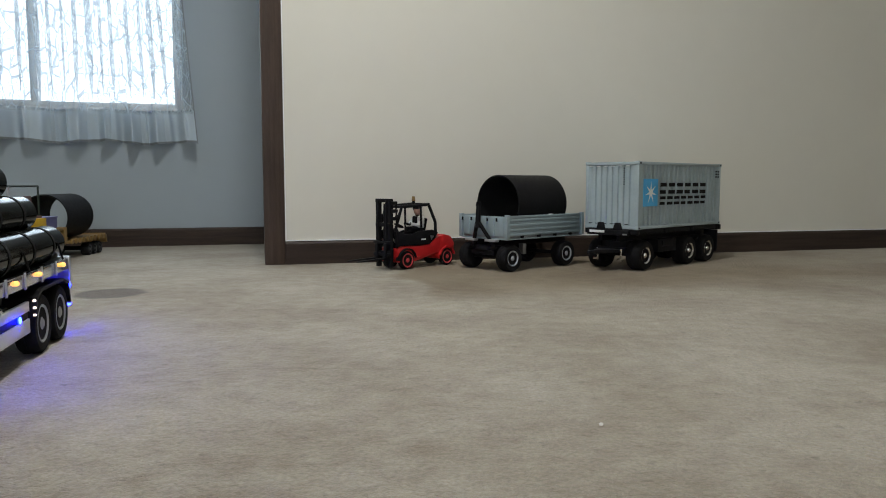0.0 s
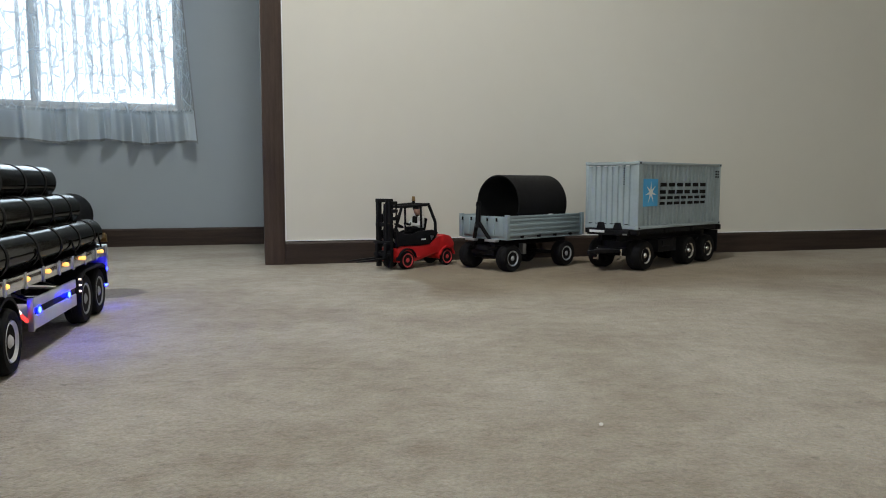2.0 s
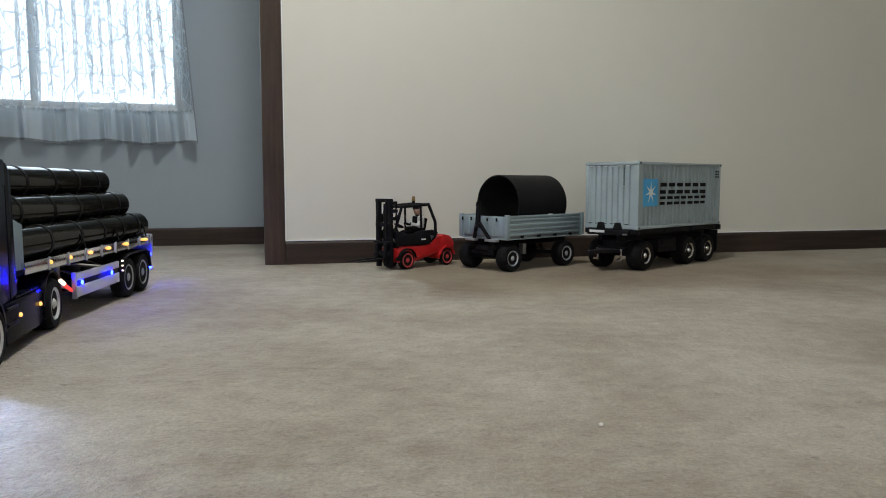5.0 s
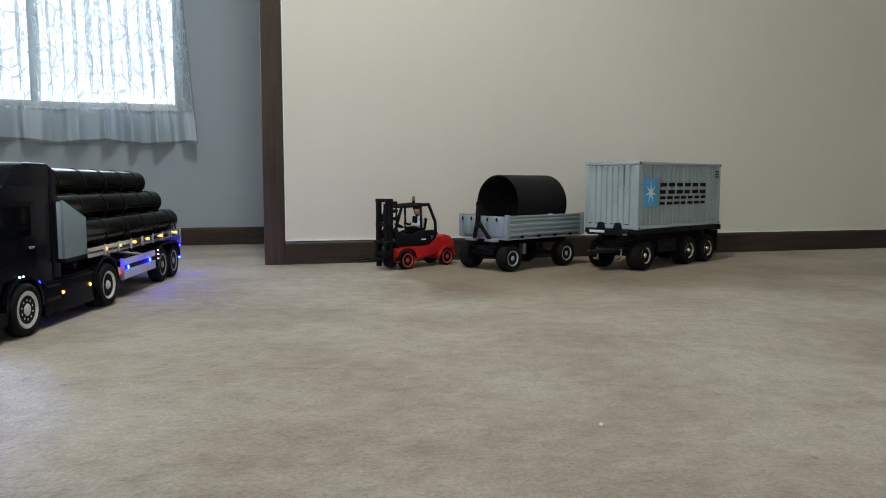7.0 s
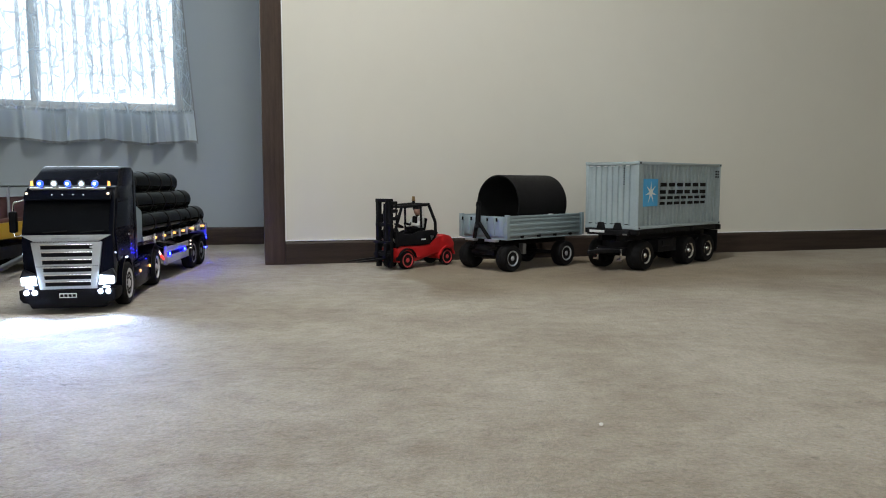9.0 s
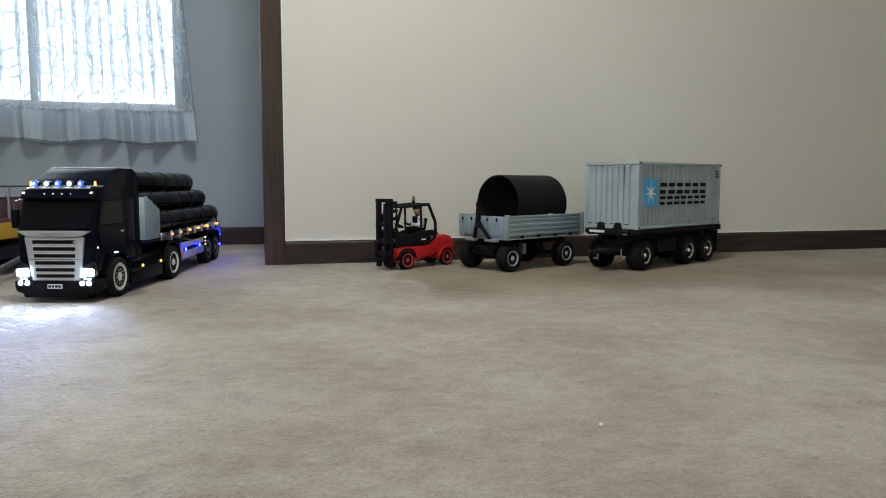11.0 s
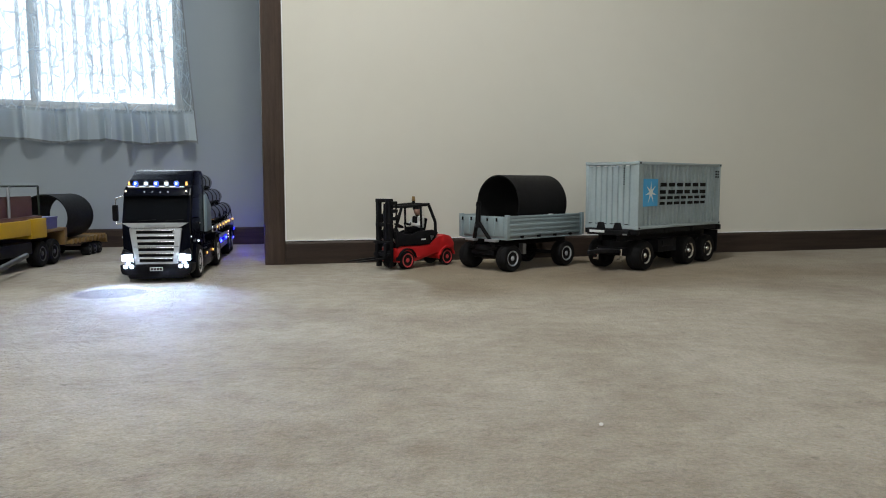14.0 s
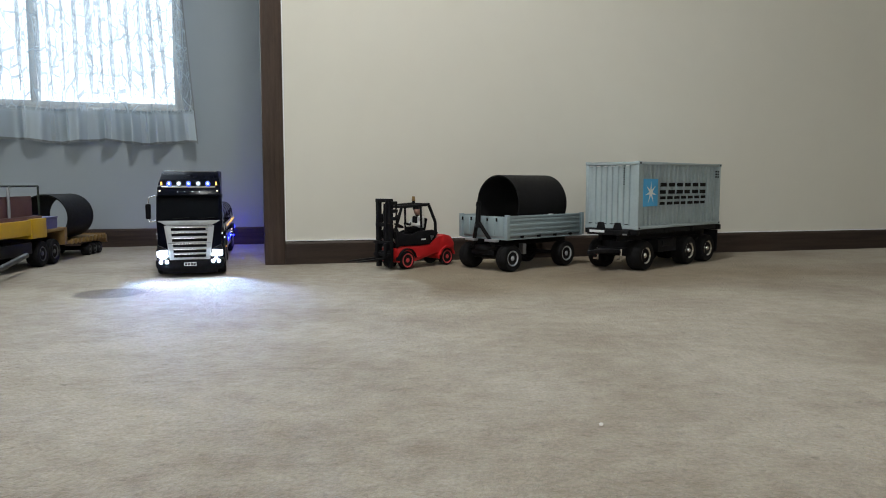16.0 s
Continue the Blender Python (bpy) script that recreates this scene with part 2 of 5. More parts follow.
HEM = mat("curtain_hem", (0.22, 0.24, 0.26), 0.9, 0, 0.1, 40, 0.2, 400, spec=0.1)
GLASS = glass_material()
SKYGLOW = glow("overcast_daylight", (0.86, 0.94, 1.0), 1.75)
LAMPGLOW = glow("lamp_diffuser", (1.0, 0.94, 0.82), 3.0)
RUBBER = mat("tyre_rubber", (0.012, 0.012, 0.013), 0.8, 0, 0.25, 60, 0.3, 500, spec=0.1)
CHROME = mat("chrome", (0.80, 0.80, 0.80), 0.14, 1.0, 0.06, 60)
STEEL = mat("dull_steel", (0.36, 0.38, 0.40), 0.4, 0.8, 0.15, 50, 0.1, 400)
DARKSTEEL = mat("weathered_dark_steel", (0.07, 0.072, 0.075), 0.5, 0.4, 0.2, 50, 0.1, 400)
BLACK = mat("black_plastic", (0.010, 0.010, 0.012), 0.5, 0, 0.3, 40, 0.1, 400, spec=0.1)
BUMPER = mat("satin_black_plastic", (0.006, 0.006, 0.008), 0.5, 0, 0.3, 40, spec=0.07)
RIM = mat("polished_rim", (0.62, 0.62, 0.63), 0.30, 0.12, 0.10, 60)
GRILLE = mat("grille_silver", (0.46, 0.48, 0.50), 0.38, 0.4, 0.08, 30, 0.05, 300)
BLACK_GLOSS = mat("black_lacquer", (0.004, 0.005, 0.010), 0.20, 0, 0.25, 20, spec=0.045)
DARK_GLASS = mat("smoked_glass", (0.004, 0.005, 0.007), 0.05, 0, 0.2, 20, spec=0.09)
RED = mat("red_plastic", (0.50, 0.016, 0.018), 0.35, 0, 0.12, 30, 0.06, 300, coat=0.2)
RED_RIM = mat("red_rim_paint", (0.55, 0.05, 0.055), 0.4, 0, 0.12, 60)
SILVER = mat("silver_paint", (0.50, 0.52, 0.55), 0.33, 0.55, 0.08, 30, 0.05, 300)
SIDEBOARD = mat("blue_grey_aluminium", (0.35, 0.435, 0.475), 0.38, 0.35, 0.08, 30, 0.06, 300)
BOXGREY = mat("container_grey_paint", (0.38, 0.455, 0.482), 0.5, 0.05, 0.07, 12, 0.08, 300, tint=(0.32, 0.39, 0.418))
BOXBLACK = mat("container_black_print", (0.008, 0.008, 0.009), 0.6, 0, 0.1, 40, spec=0.1)
BOXBLUE = mat("container_blue_print", (0.07, 0.42, 0.78), 0.5, 0, 0.08, 40)
WHITE = mat("white_print", (0.82, 0.84, 0.85), 0.5, 0, 0.05, 40)
PIPE = mat("black_steel_pipe", (0.007, 0.0075, 0.006), 0.10, 0, 0.35, 18, 0.04, 120, spec=0.09)
GUARD = mat("bright_aluminium", (0.66, 0.67, 0.69), 0.32, 0.35, 0.06, 30, 0.05, 300)
CHEEK = mat("pale_blue_grey_paint", (0.21, 0.285, 0.34), 0.45, 0, 0.06, 20, 0.05, 300)
DRUM = mat("matt_black_card_tube", (0.009, 0.009, 0.010), 0.6, 0, 0.25, 15, 0.12, 300, spec=0.15)
STRAP = mat("black_webbing", (0.006, 0.006, 0.007), 0.6, 0, 0.2, 90, 0.3, 900, spec=0.12)
YELLOW = mat("yellow_paint", (0.56, 0.34, 0.008), 0.4, 0, 0.08, 25, 0.06, 300)
OCHRE = mat("ochre_paint", (0.23, 0.14, 0.045), 0.5, 0, 0.2, 30, 0.1, 300)
BRICKRED = mat("brick_red_board", (0.12, 0.055, 0.05), 0.6, 0, 0.15, 30, 0.1, 300)
VIOLET = mat("violet_blue_plastic", (0.11, 0.11, 0.25), 0.5, 0, 0.12, 30, 0.05, 300)
GREENSTEEL = mat("dark_green_steel", (0.014, 0.026, 0.020), 0.55, 0.0, 0.2, 40)
SKIN = mat("doll_plastic", (0.42, 0.24, 0.18), 0.6, 0, 0.1, 60)
CRUMB = mat("white_crumb", (0.9, 0.9, 0.88), 0.4, 0, 0.05, 200)
HEADLIGHT = glow("headlight_glow", (0.62, 0.79, 1.0), 30)
BEAM = glow("beam_bulb_glow", (0.40, 0.56, 1.0), 27000)
# glow of an added emitter that lengthens the headlights' reach
FAR_BEAM = glow("far_beam_emitter_glow", (0.38, 0.54, 1.0), 5.5e4)
BLUE_LED = glow("blue_led_glow", (0.003, 0.006, 1.0), 70)
BLUE_GUARD = glow("blue_guard_glow", (0.0008, 0.0016, 1.0), 620)
BLUE_HALO = glow("blue_lamp_halo_glow", (0.004, 0.020, 1.0), 2.5)
ROOF_LED = glow("roof_led_glow", (0.010, 0.055, 1.0), 3.2)
ROOF_PALE = glow("roof_pale_blue_glow", (0.50, 0.70, 1.0), 2.0)
BLUE_TAIL = glow("blue_tail_glow", (0.001, 0.002, 1.0), 420)
ROOF_WHITE = glow("roof_white_glow", (0.80, 0.90, 1.0), 2.5)
CORNER = glow("corner_lamp_glow", (1.0, 0.82, 0.62), 1.6)
# red light on a chrome stay, put in as a glow
STAY_RED = glow("stay_red_glow", (1.0, 0.06, 0.05), 1.1)
AMBER = glow("amber_marker_glow", (1.0, 0.52, 0.13), 1.4)
RED_LED = glow("red_marker_glow", (1.0, 0.12, 0.12), 5)


# ---- mesh helpers ----
def box(bm, x0, x1, y0, y1, z0, z1, bevel=0.0):
    m = Matrix.Translation(((x0 + x1) / 2, (y0 + y1) / 2, (z0 + z1) / 2)) @ Matrix.Diagonal((abs(x1 - x0), abs(y1 - y0), abs(z1 - z0), 1))
    vs = bmesh.ops.create_cube(bm, size=1, matrix=m)["verts"]
    if bevel:
        es = list({e for v in vs for e in v.link_edges})
        bmesh.ops.bevel(bm, geom=es, offset=bevel, segments=2, affect="EDGES", profile=0.6)
    return bm


def rod(bm, a, b, r, seg=12, r2=None):
    a, b = Vector(a), Vector(b)
    m = Matrix.Translation((a + b) / 2) @ (b - a).to_track_quat("Z", "Y").to_matrix().to_4x4()
    bmesh.ops.create_cone(bm, cap_ends=True, segments=seg, radius1=r, radius2=r if r2 is None else r2, depth=(b - a).length, matrix=m)
    return bm


def ball(bm, c, r, sx=1, sy=1, sz=1, u=12, v=8):
    bmesh.ops.create_uvsphere(bm, u_segments=u, v_segments=v, radius=r, matrix=Matrix.Translation(c) @ Matrix.Diagonal((sx, sy, sz, 1)))
    return bm


def slab(bm, outline, y0, y1, bevel=0.0, axis="y"):
    """A flat outline in x and z, given depth from y0 to y1 (or in y and z from x0 to x1, or in x and y up from z0)."""
    def place(p, d):
        return {"y": (p[0], d, p[1]), "x": (d, p[0], p[1]), "z": (p[0], p[1], d)}[axis]
    lo = [bm.verts.new(place(p, y0)) for p in outline]
    hi = [bm.verts.new(place(p, y1)) for p in outline]
    fs = [bm.faces.new(lo), bm.faces.new(hi[::-1])]
    n = len(outline)
    for i in range(n):
        fs.append(bm.faces.new((lo[i], hi[i], hi[(i + 1) % n], lo[(i + 1) % n])))
    bmesh.ops.recalc_face_normals(bm, faces=fs)
    if bevel:
        es = list({e for f in fs for e in f.edges})
        bmesh.ops.bevel(bm, geom=es, offset=bevel, segments=2, affect="EDGES", profile=0.6)
    return bm


def lathe(bm, profile, seg=32, lugs=0.0):
    """Turn (radius, y) pairs about the y axis. lugs: how deep every other segment is cut at the tread."""
    top = max(r for r, _ in profile)
    rings = []
    for r, y in profile:
        ring = []
        for i in range(seg):
            q = r * (1 - lugs) if (lugs and i % 2 and r > top * 0.97) else r
            a = 2 * math.pi * i / seg
            ring.append(bm.verts.new((q * math.cos(a), y, q * math.sin(a))))
        rings.append(ring)
    for a, b in zip(rings, rings[1:]):
        for i in range(seg):
            bm.faces.new((a[i], a[(i + 1) % seg], b[(i + 1) % seg], b[i]))
    for ring, (r, _) in ((rings[0], profile[0]), (rings[-1], profile[-1])):
        if r > 1e-4:
            bm.faces.new(ring)
    bmesh.ops.recalc_face_normals(bm, faces=bm.faces)
    return bm


def tube(bm, x0, x1, r, wall, y=0.0, z=0.0, seg=40):
    """An open pipe along x."""
    ring = lambda x, q: [bm.verts.new((x, y + q * math.cos(2 * math.pi * i / seg), z + q * math.sin(2 * math.pi * i / seg))) for i in range(seg)]
    rs = [ring(x0, r), ring(x1, r), ring(x1, r - wall), ring(x0, r - wall)]
    for k in range(4):
        a, b = rs[k], rs[(k + 1) % 4]
        for i in range(seg):
            bm.faces.new((a[i], a[(i + 1) % seg], b[(i + 1) % seg], b[i]))
    bmesh.ops.recalc_face_normals(bm, faces=bm.faces)
    return bm


def arch(bm, x, z, r, wall, y0, y1, a0=10, a1=170, seg=14):
    """A mudguard: part of a ring in x and z, from y0 to y1."""
    pts = [(x + r * math.cos(radians(a0 + (a1 - a0) * i / seg)), z + r * math.sin(radians(a0 + (a1 - a0) * i / seg))) for i in range(seg + 1)]
    q = r - wall
    pts += [(x + q * math.cos(radians(a1 - (a1 - a0) * i / seg)), z + q * math.sin(radians(a1 - (a1 - a0) * i / seg))) for i in range(seg + 1)]
    return slab(bm, pts, y0, y1)


def mesh_of(name, bm, material, smooth):
    me = bpy.data.meshes.new(name)
    bm.to_mesh(me)
    bm.free()
    me.materials.append(material)
    if smooth:
        me.polygons.foreach_set("use_smooth", [True] * len(me.polygons))
        me.set_sharp_from_angle(angle=radians(38))
    return me


def part(name, bm, material, parent, label="", at=(0, 0, 0), smooth=True):
    ob = new(name, mesh_of(name, bm, material, smooth))
    ob.parent, ob.location = parent, at
    return tagged(ob, label)


def thing(name, m, label, category, group="", kind=""):
    ob = new(name)
    ob.matrix_world = m
    ob.empty_display_size = 0.02
    return tagged(ob, label, category, group, kind)


def solid(name, bm, material, m, label, category="", group="", kind="", smooth=True):
    ob = new(name, mesh_of(name, bm, material, smooth))
    ob.matrix_world = m
    return tagged(ob, label, category, group, kind)


def B():
    return bmesh.new()


# ---- the rooms ----
def rooms():
    I = Matrix.Identity(4)
    c, s = math.cos(radians(14.7)), math.sin(radians(14.7))
    at = lambda u, v: (-0.527 + u * c - v * s, 2.127 + u * s + v * c)
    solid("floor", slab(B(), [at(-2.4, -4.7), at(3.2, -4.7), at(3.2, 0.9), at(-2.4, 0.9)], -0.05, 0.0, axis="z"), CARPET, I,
          "beige short-pile carpet with a round grey patch", "carpet", kind="structure", smooth=False)
    solid("ceiling", box(B(), -2.4, 3.2, -4.7, 0.9, 2.4, 2.5), PLASTER, HOUSE, "plain off-white ceiling", "ceiling", kind="structure", smooth=False)
    solid("wall_partition", box(B(), 0.05, 3.1, 0.008, 0.11, 0, 2.4), PAPER, HOUSE, "cream wallpapered partition wall", "wall", kind="structure", smooth=False)
    solid("wall_east", box(B(), 3.1, 3.2, -4.7, 0.9, 0, 2.4), PAPER, HOUSE, "cream wallpapered side wall", "wall", kind="structure", smooth=False)
    solid("wall_west", box(B(), -2.4, -2.3, -4.7, 0.9, 0, 2.4), PAPER, HOUSE, "cream wallpapered side wall", "wall", kind="structure", smooth=False)
    # back wall with an opening for the assumed window
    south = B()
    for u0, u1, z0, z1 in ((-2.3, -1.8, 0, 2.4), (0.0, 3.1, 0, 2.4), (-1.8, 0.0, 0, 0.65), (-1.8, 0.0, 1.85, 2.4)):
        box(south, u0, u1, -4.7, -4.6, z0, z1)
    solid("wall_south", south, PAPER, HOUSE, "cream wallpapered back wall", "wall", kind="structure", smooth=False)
    # far wall, its shade put into the wallpaper colour
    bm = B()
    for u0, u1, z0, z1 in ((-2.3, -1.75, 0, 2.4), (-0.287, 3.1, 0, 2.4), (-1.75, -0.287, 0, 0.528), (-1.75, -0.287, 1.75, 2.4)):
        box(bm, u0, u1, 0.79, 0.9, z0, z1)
    solid("wall_north", bm, PAPER_FAR_SHADE, HOUSE, "wall of the far room, coloured darker and bluer for its shade", "wall", kind="structure", smooth=False)
    solid("door_post", box(B(), -0.003, 0.057, -0.004, 0.115, 0, 2.4, 0.0025), POST_WOOD, HOUSE, "dark brown wooden door post", "post", kind="structure")
    board = [(-0.004, 0.0), (-0.004, 0.062), (-0.001, 0.067), (0.008, 0.069), (0.008, 0.0)]
    solid("baseboard", slab(B(), board, 0.057, 3.1, axis="x"), BOARD_WOOD, HOUSE, "dark brown wooden baseboard", "baseboard", kind="structure", smooth=False)
    solid("baseboard_far", slab(B(), [(v + 0.782, z) for v, z in board], -2.3, 3.1, axis="x"), BOARD_WOOD, HOUSE, "dark brown wooden baseboard", "baseboard", kind="structure", smooth=False)
    solid("trim", box(B(), 0.0575, 0.061, 0.0005, 0.008, 0.0695, 2.4), WHITE, HOUSE, "thin white edge strip beside the post", "trim", kind="structure", smooth=False)
    solid("trim_base", box(B(), 0.061, 3.1, 0.003, 0.008, 0.0695, 0.0725), WHITE, HOUSE, "thin white edge strip above the baseboard", "trim", kind="structure", smooth=False)


def window():
    w = thing("window_1", HOUSE, "aluminium sliding window, bright with daylight", "window", kind="structure")
    bm = B()
    for u0, u1, z0, z1 in ((-1.75, -1.71, 0.528, 1.75), (-0.312, -0.287, 0.528, 1.75), (-1.71, -0.312, 0.528, 0.542), (-1.71, -0.312, 1.71, 1.75)):
        box(bm, u0, u1, 0.80, 0.88, z0, z1, 0.002)
    part("window_frame", bm, ALU, w, "grey aluminium frame")
    for u0, u1, v in ((-1.71, -0.800, 0.815), (-0.828, -0.312, 0.845)):
        bm = B()
        left, right = (0.045, 0.026) if u0 < -1 else (0.026, 0.012)
        for a, b, z0, z1 in ((u0, u0 + left, 0.542, 1.71), (u1 - right, u1, 0.542, 1.71), (u0 + left, u1 - right, 0.542, 0.552), (u0 + left, u1 - right, 1.67, 1.71)):
            box(bm, a, b, v, v + 0.024, z0, z1, 0.002)
        part("sash", bm, ALU, w, "grey aluminium sash")
        p = part("pane", box(B(), u0 + left, u1 - right, v + 0.010, v + 0.014, 0.552, 1.67), GLASS, w, "clear glass pane", smooth=False)
        p.visible_shadow = False
    part("window_sill", box(B(), -1.76, -0.277, 0.782, 0.80, 0.515, 0.528, 0.003), ALU, w, "grey inner sill")
    # assumed window behind the camera, added to give the partition front light
    w2 = thing("assumed_window", HOUSE, "assumed aluminium window out of view, bright with daylight", "window", kind="structure")
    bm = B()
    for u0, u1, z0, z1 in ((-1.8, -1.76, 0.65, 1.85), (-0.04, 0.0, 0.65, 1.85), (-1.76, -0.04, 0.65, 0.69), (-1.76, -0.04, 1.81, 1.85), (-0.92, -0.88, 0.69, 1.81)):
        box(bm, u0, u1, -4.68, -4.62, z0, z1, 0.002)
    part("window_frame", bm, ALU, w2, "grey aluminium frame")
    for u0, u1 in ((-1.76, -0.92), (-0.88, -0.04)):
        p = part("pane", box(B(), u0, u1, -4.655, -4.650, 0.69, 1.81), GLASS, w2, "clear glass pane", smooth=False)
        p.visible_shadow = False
    # glowing board behind the assumed window
    solid("assumed_backdrop_south", box(B(), -3.4, 1.6, -5.62, -5.6, -0.2, 2.8), SKYGLOW, HOUSE, "bright overcast daylight", "sky", kind="structure", smooth=False)
    solid("backdrop", box(B(), -2.6, 0.5, 1.6, 1.62, -0.2, 2.6), SKYGLOW, HOUSE, "bright overcast daylight", "sky", kind="structure", smooth=False)


def curtain():
    """Sheer net, gathered in narrow folds that lie three layers deep, flaring towards its hem."""
    rng = random.Random(4)
    folds = [-1.72, -1.655, -1.60, -1.53, -1.46, -1.395, -1.31, -1.24, -1.165, -1.10, -1.03, -0.98, -0.90, -0.835, -0.772, -0.735, -0.690, -0.648, -0.604, -0.562, -0.528, -0.470, -0.432, -0.392, -0.352, -0.300]
    folds = [(p, rng.uniform(0.006, 0.011), rng.uniform(0.006, 0.022), rng.uniform(-0.012, 0.012)) for p in folds]
    rows = 30

    def outline(f, z):
        """Points (u, v, arc) of the cloth's run at one height; f is 0 at the hem."""
        pts = [(-1.80, 0.738)]
        for p, w, deep, lean in folds:
            ww = w * (1.25 - 0.5 * f)
            k = p + lean * (z - 0.55)
            d = deep * (0.75 - 0.1 * f)
            lap = min(1.0, max(0.0, (f - 0.06) / 0.14))
            folded = ((-0.6 * ww - 0.008, 0.744 - d * 0.3), (ww, 0.736 - d), (0.2 * ww, 0.740 - d * 0.2), (-ww, 0.746), (-0.3 * ww, 0.756), (ww + 0.010, 0.752))
            loose = ((-ww - 0.008, 0.745), (-0.7 * ww, 0.740 - d * 0.5), (-0.1 * ww, 0.738 - d * 0.7), (0.4 * ww, 0.740 - d * 0.4), (0.9 * ww, 0.746), (ww + 0.010, 0.749))
            pts += [(k + a * lap + e * (1 - lap), v * lap + w2 * (1 - lap)) for (a, v), (e, w2) in zip(folded, loose)]
        right = -0.233 - 0.042 * min(1, (z - 0.393) / 0.53) - 0.02 * max(0, z - 0.92)
        pts = [(u + (right + 0.265) * max(0.0, (u + 0.75) / 0.5) ** 2 if u > -0.75 else u, v) for u, v in pts]
        pts.append((right, 0.738))
        run = []
        for i in range(len(pts) - 1):
            p0, p1, p2, p3 = pts[max(i - 1, 0)], pts[i], pts[i + 1], pts[min(i + 2, len(pts) - 1)]
            for q in (0, 0.25, 0.5, 0.75):
                run.append(tuple(0.5 * (2 * b + (c - a) * q + (2 * a - 5 * b + 4 * c - d) * q * q + (3 * b - a - 3 * c + d) * q ** 3) for a, b, c, d in zip(p0, p1, p2, p3)))
        run.append(pts[-1])
        return run

    top = outline(0.5, 1.1)
    along = list(itertools.accumulate([0.0] + [math.dist(a, b) for a, b in zip(top, top[1:])]))

    def sheet(levels):
        bm = B()
        uv = bm.loops.layers.uv.new("UVMap")
        grid = []
        for z in levels:
            f = (z - 0.393) / (1.80 - 0.393)
            run, row = outline(f, z), []
            for i, (u, v) in enumerate(run):
                arc = along[i]
                sag = 0.006 * math.sin(u * 21 + 1) * (1 - f) ** 6 + 0.010 * (1 - (u + 1.8) / 1.55) * (1 - f) ** 4
                wave = 0.030 * (1 - f) ** 5 * math.sin(u * 58 + 1.3 * math.sin(u * 13))
                row.append((bm.verts.new((u, v + wave + 0.010 * (1 - f) ** 5, z + sag)), (arc, z)))
            grid.append(row)
        for a, b in zip(grid, grid[1:]):
            for i in range(len(a) - 1):
                four = (a[i], a[i + 1], b[i + 1], b[i])
                face = bm.faces.new([v for v, _ in four])
                for loop, (_, t) in zip(face.loops, four):
                    loop[uv].uv = t
        return bm
    c = thing("curtain", HOUSE, "sheer white lace curtain in pleats over a window", "curtain")
    part("net", sheet([0.401 + 1.40 * (j / rows) ** 1.3 for j in range(rows + 1)]), LACE, c, "sheer lace net with branching threads").data.set_sharp_from_angle(angle=math.pi)
    part("hem", sheet([0.393, 0.397, 0.4008]), HEM, c, "thick grey-white hem")
    edge = B()
    lv = [0.393 + 1.40 * j / 24 for j in range(25)]
    ends = [outline((z - 0.393) / 1.407, z)[-1] for z in lv]
    strip = [[edge.verts.new((u + a, v + 0.030 * (1 - (z - 0.393) / 1.407) ** 5 * math.sin(u * 58 + 1.3 * math.sin(u * 13)) + 0.010 * (1 - (z - 0.393) / 1.407) ** 5 - 0.0015, z)) for a in (-0.003, 0.0015)] for (u, v), z in zip(ends, lv)]
    for a, b in zip(strip, strip[1:]):
        edge.faces.new((a[0], a[1], b[1], b[0]))
    part("side_hem", edge, HEM, c, "thick grey-white side hem")
    part("rail", rod(B(), (-1.85, 0.74, 1.80), (-0.2, 0.74, 1.80), 0.010), ALU, c, "metal curtain rail")
    for u in (-1.7, -0.3):
        part("bracket", box(B(), u - 0.008, u + 0.008, 0.74, 0.79, 1.794, 1.806, 0.002), ALU, c)


def ceiling_lamp():
    l = thing("ceiling_lamp", pose(LAMP_AT.x, LAMP_AT.y, LAMP_AT.z, 0, 0, 14.7), "square white ceiling lamp, switched on", "ceiling lamp")
    part("frame", box(B(), -0.28, 0.28, -0.28, 0.28, 0.03, 0.10, 0.01), WHITE, l)
    part("diffuser", box(B(), -0.26, 0.26, -0.26, 0.26, 0.0, 0.03, 0.008), LAMPGLOW, l, "glowing white diffuser")


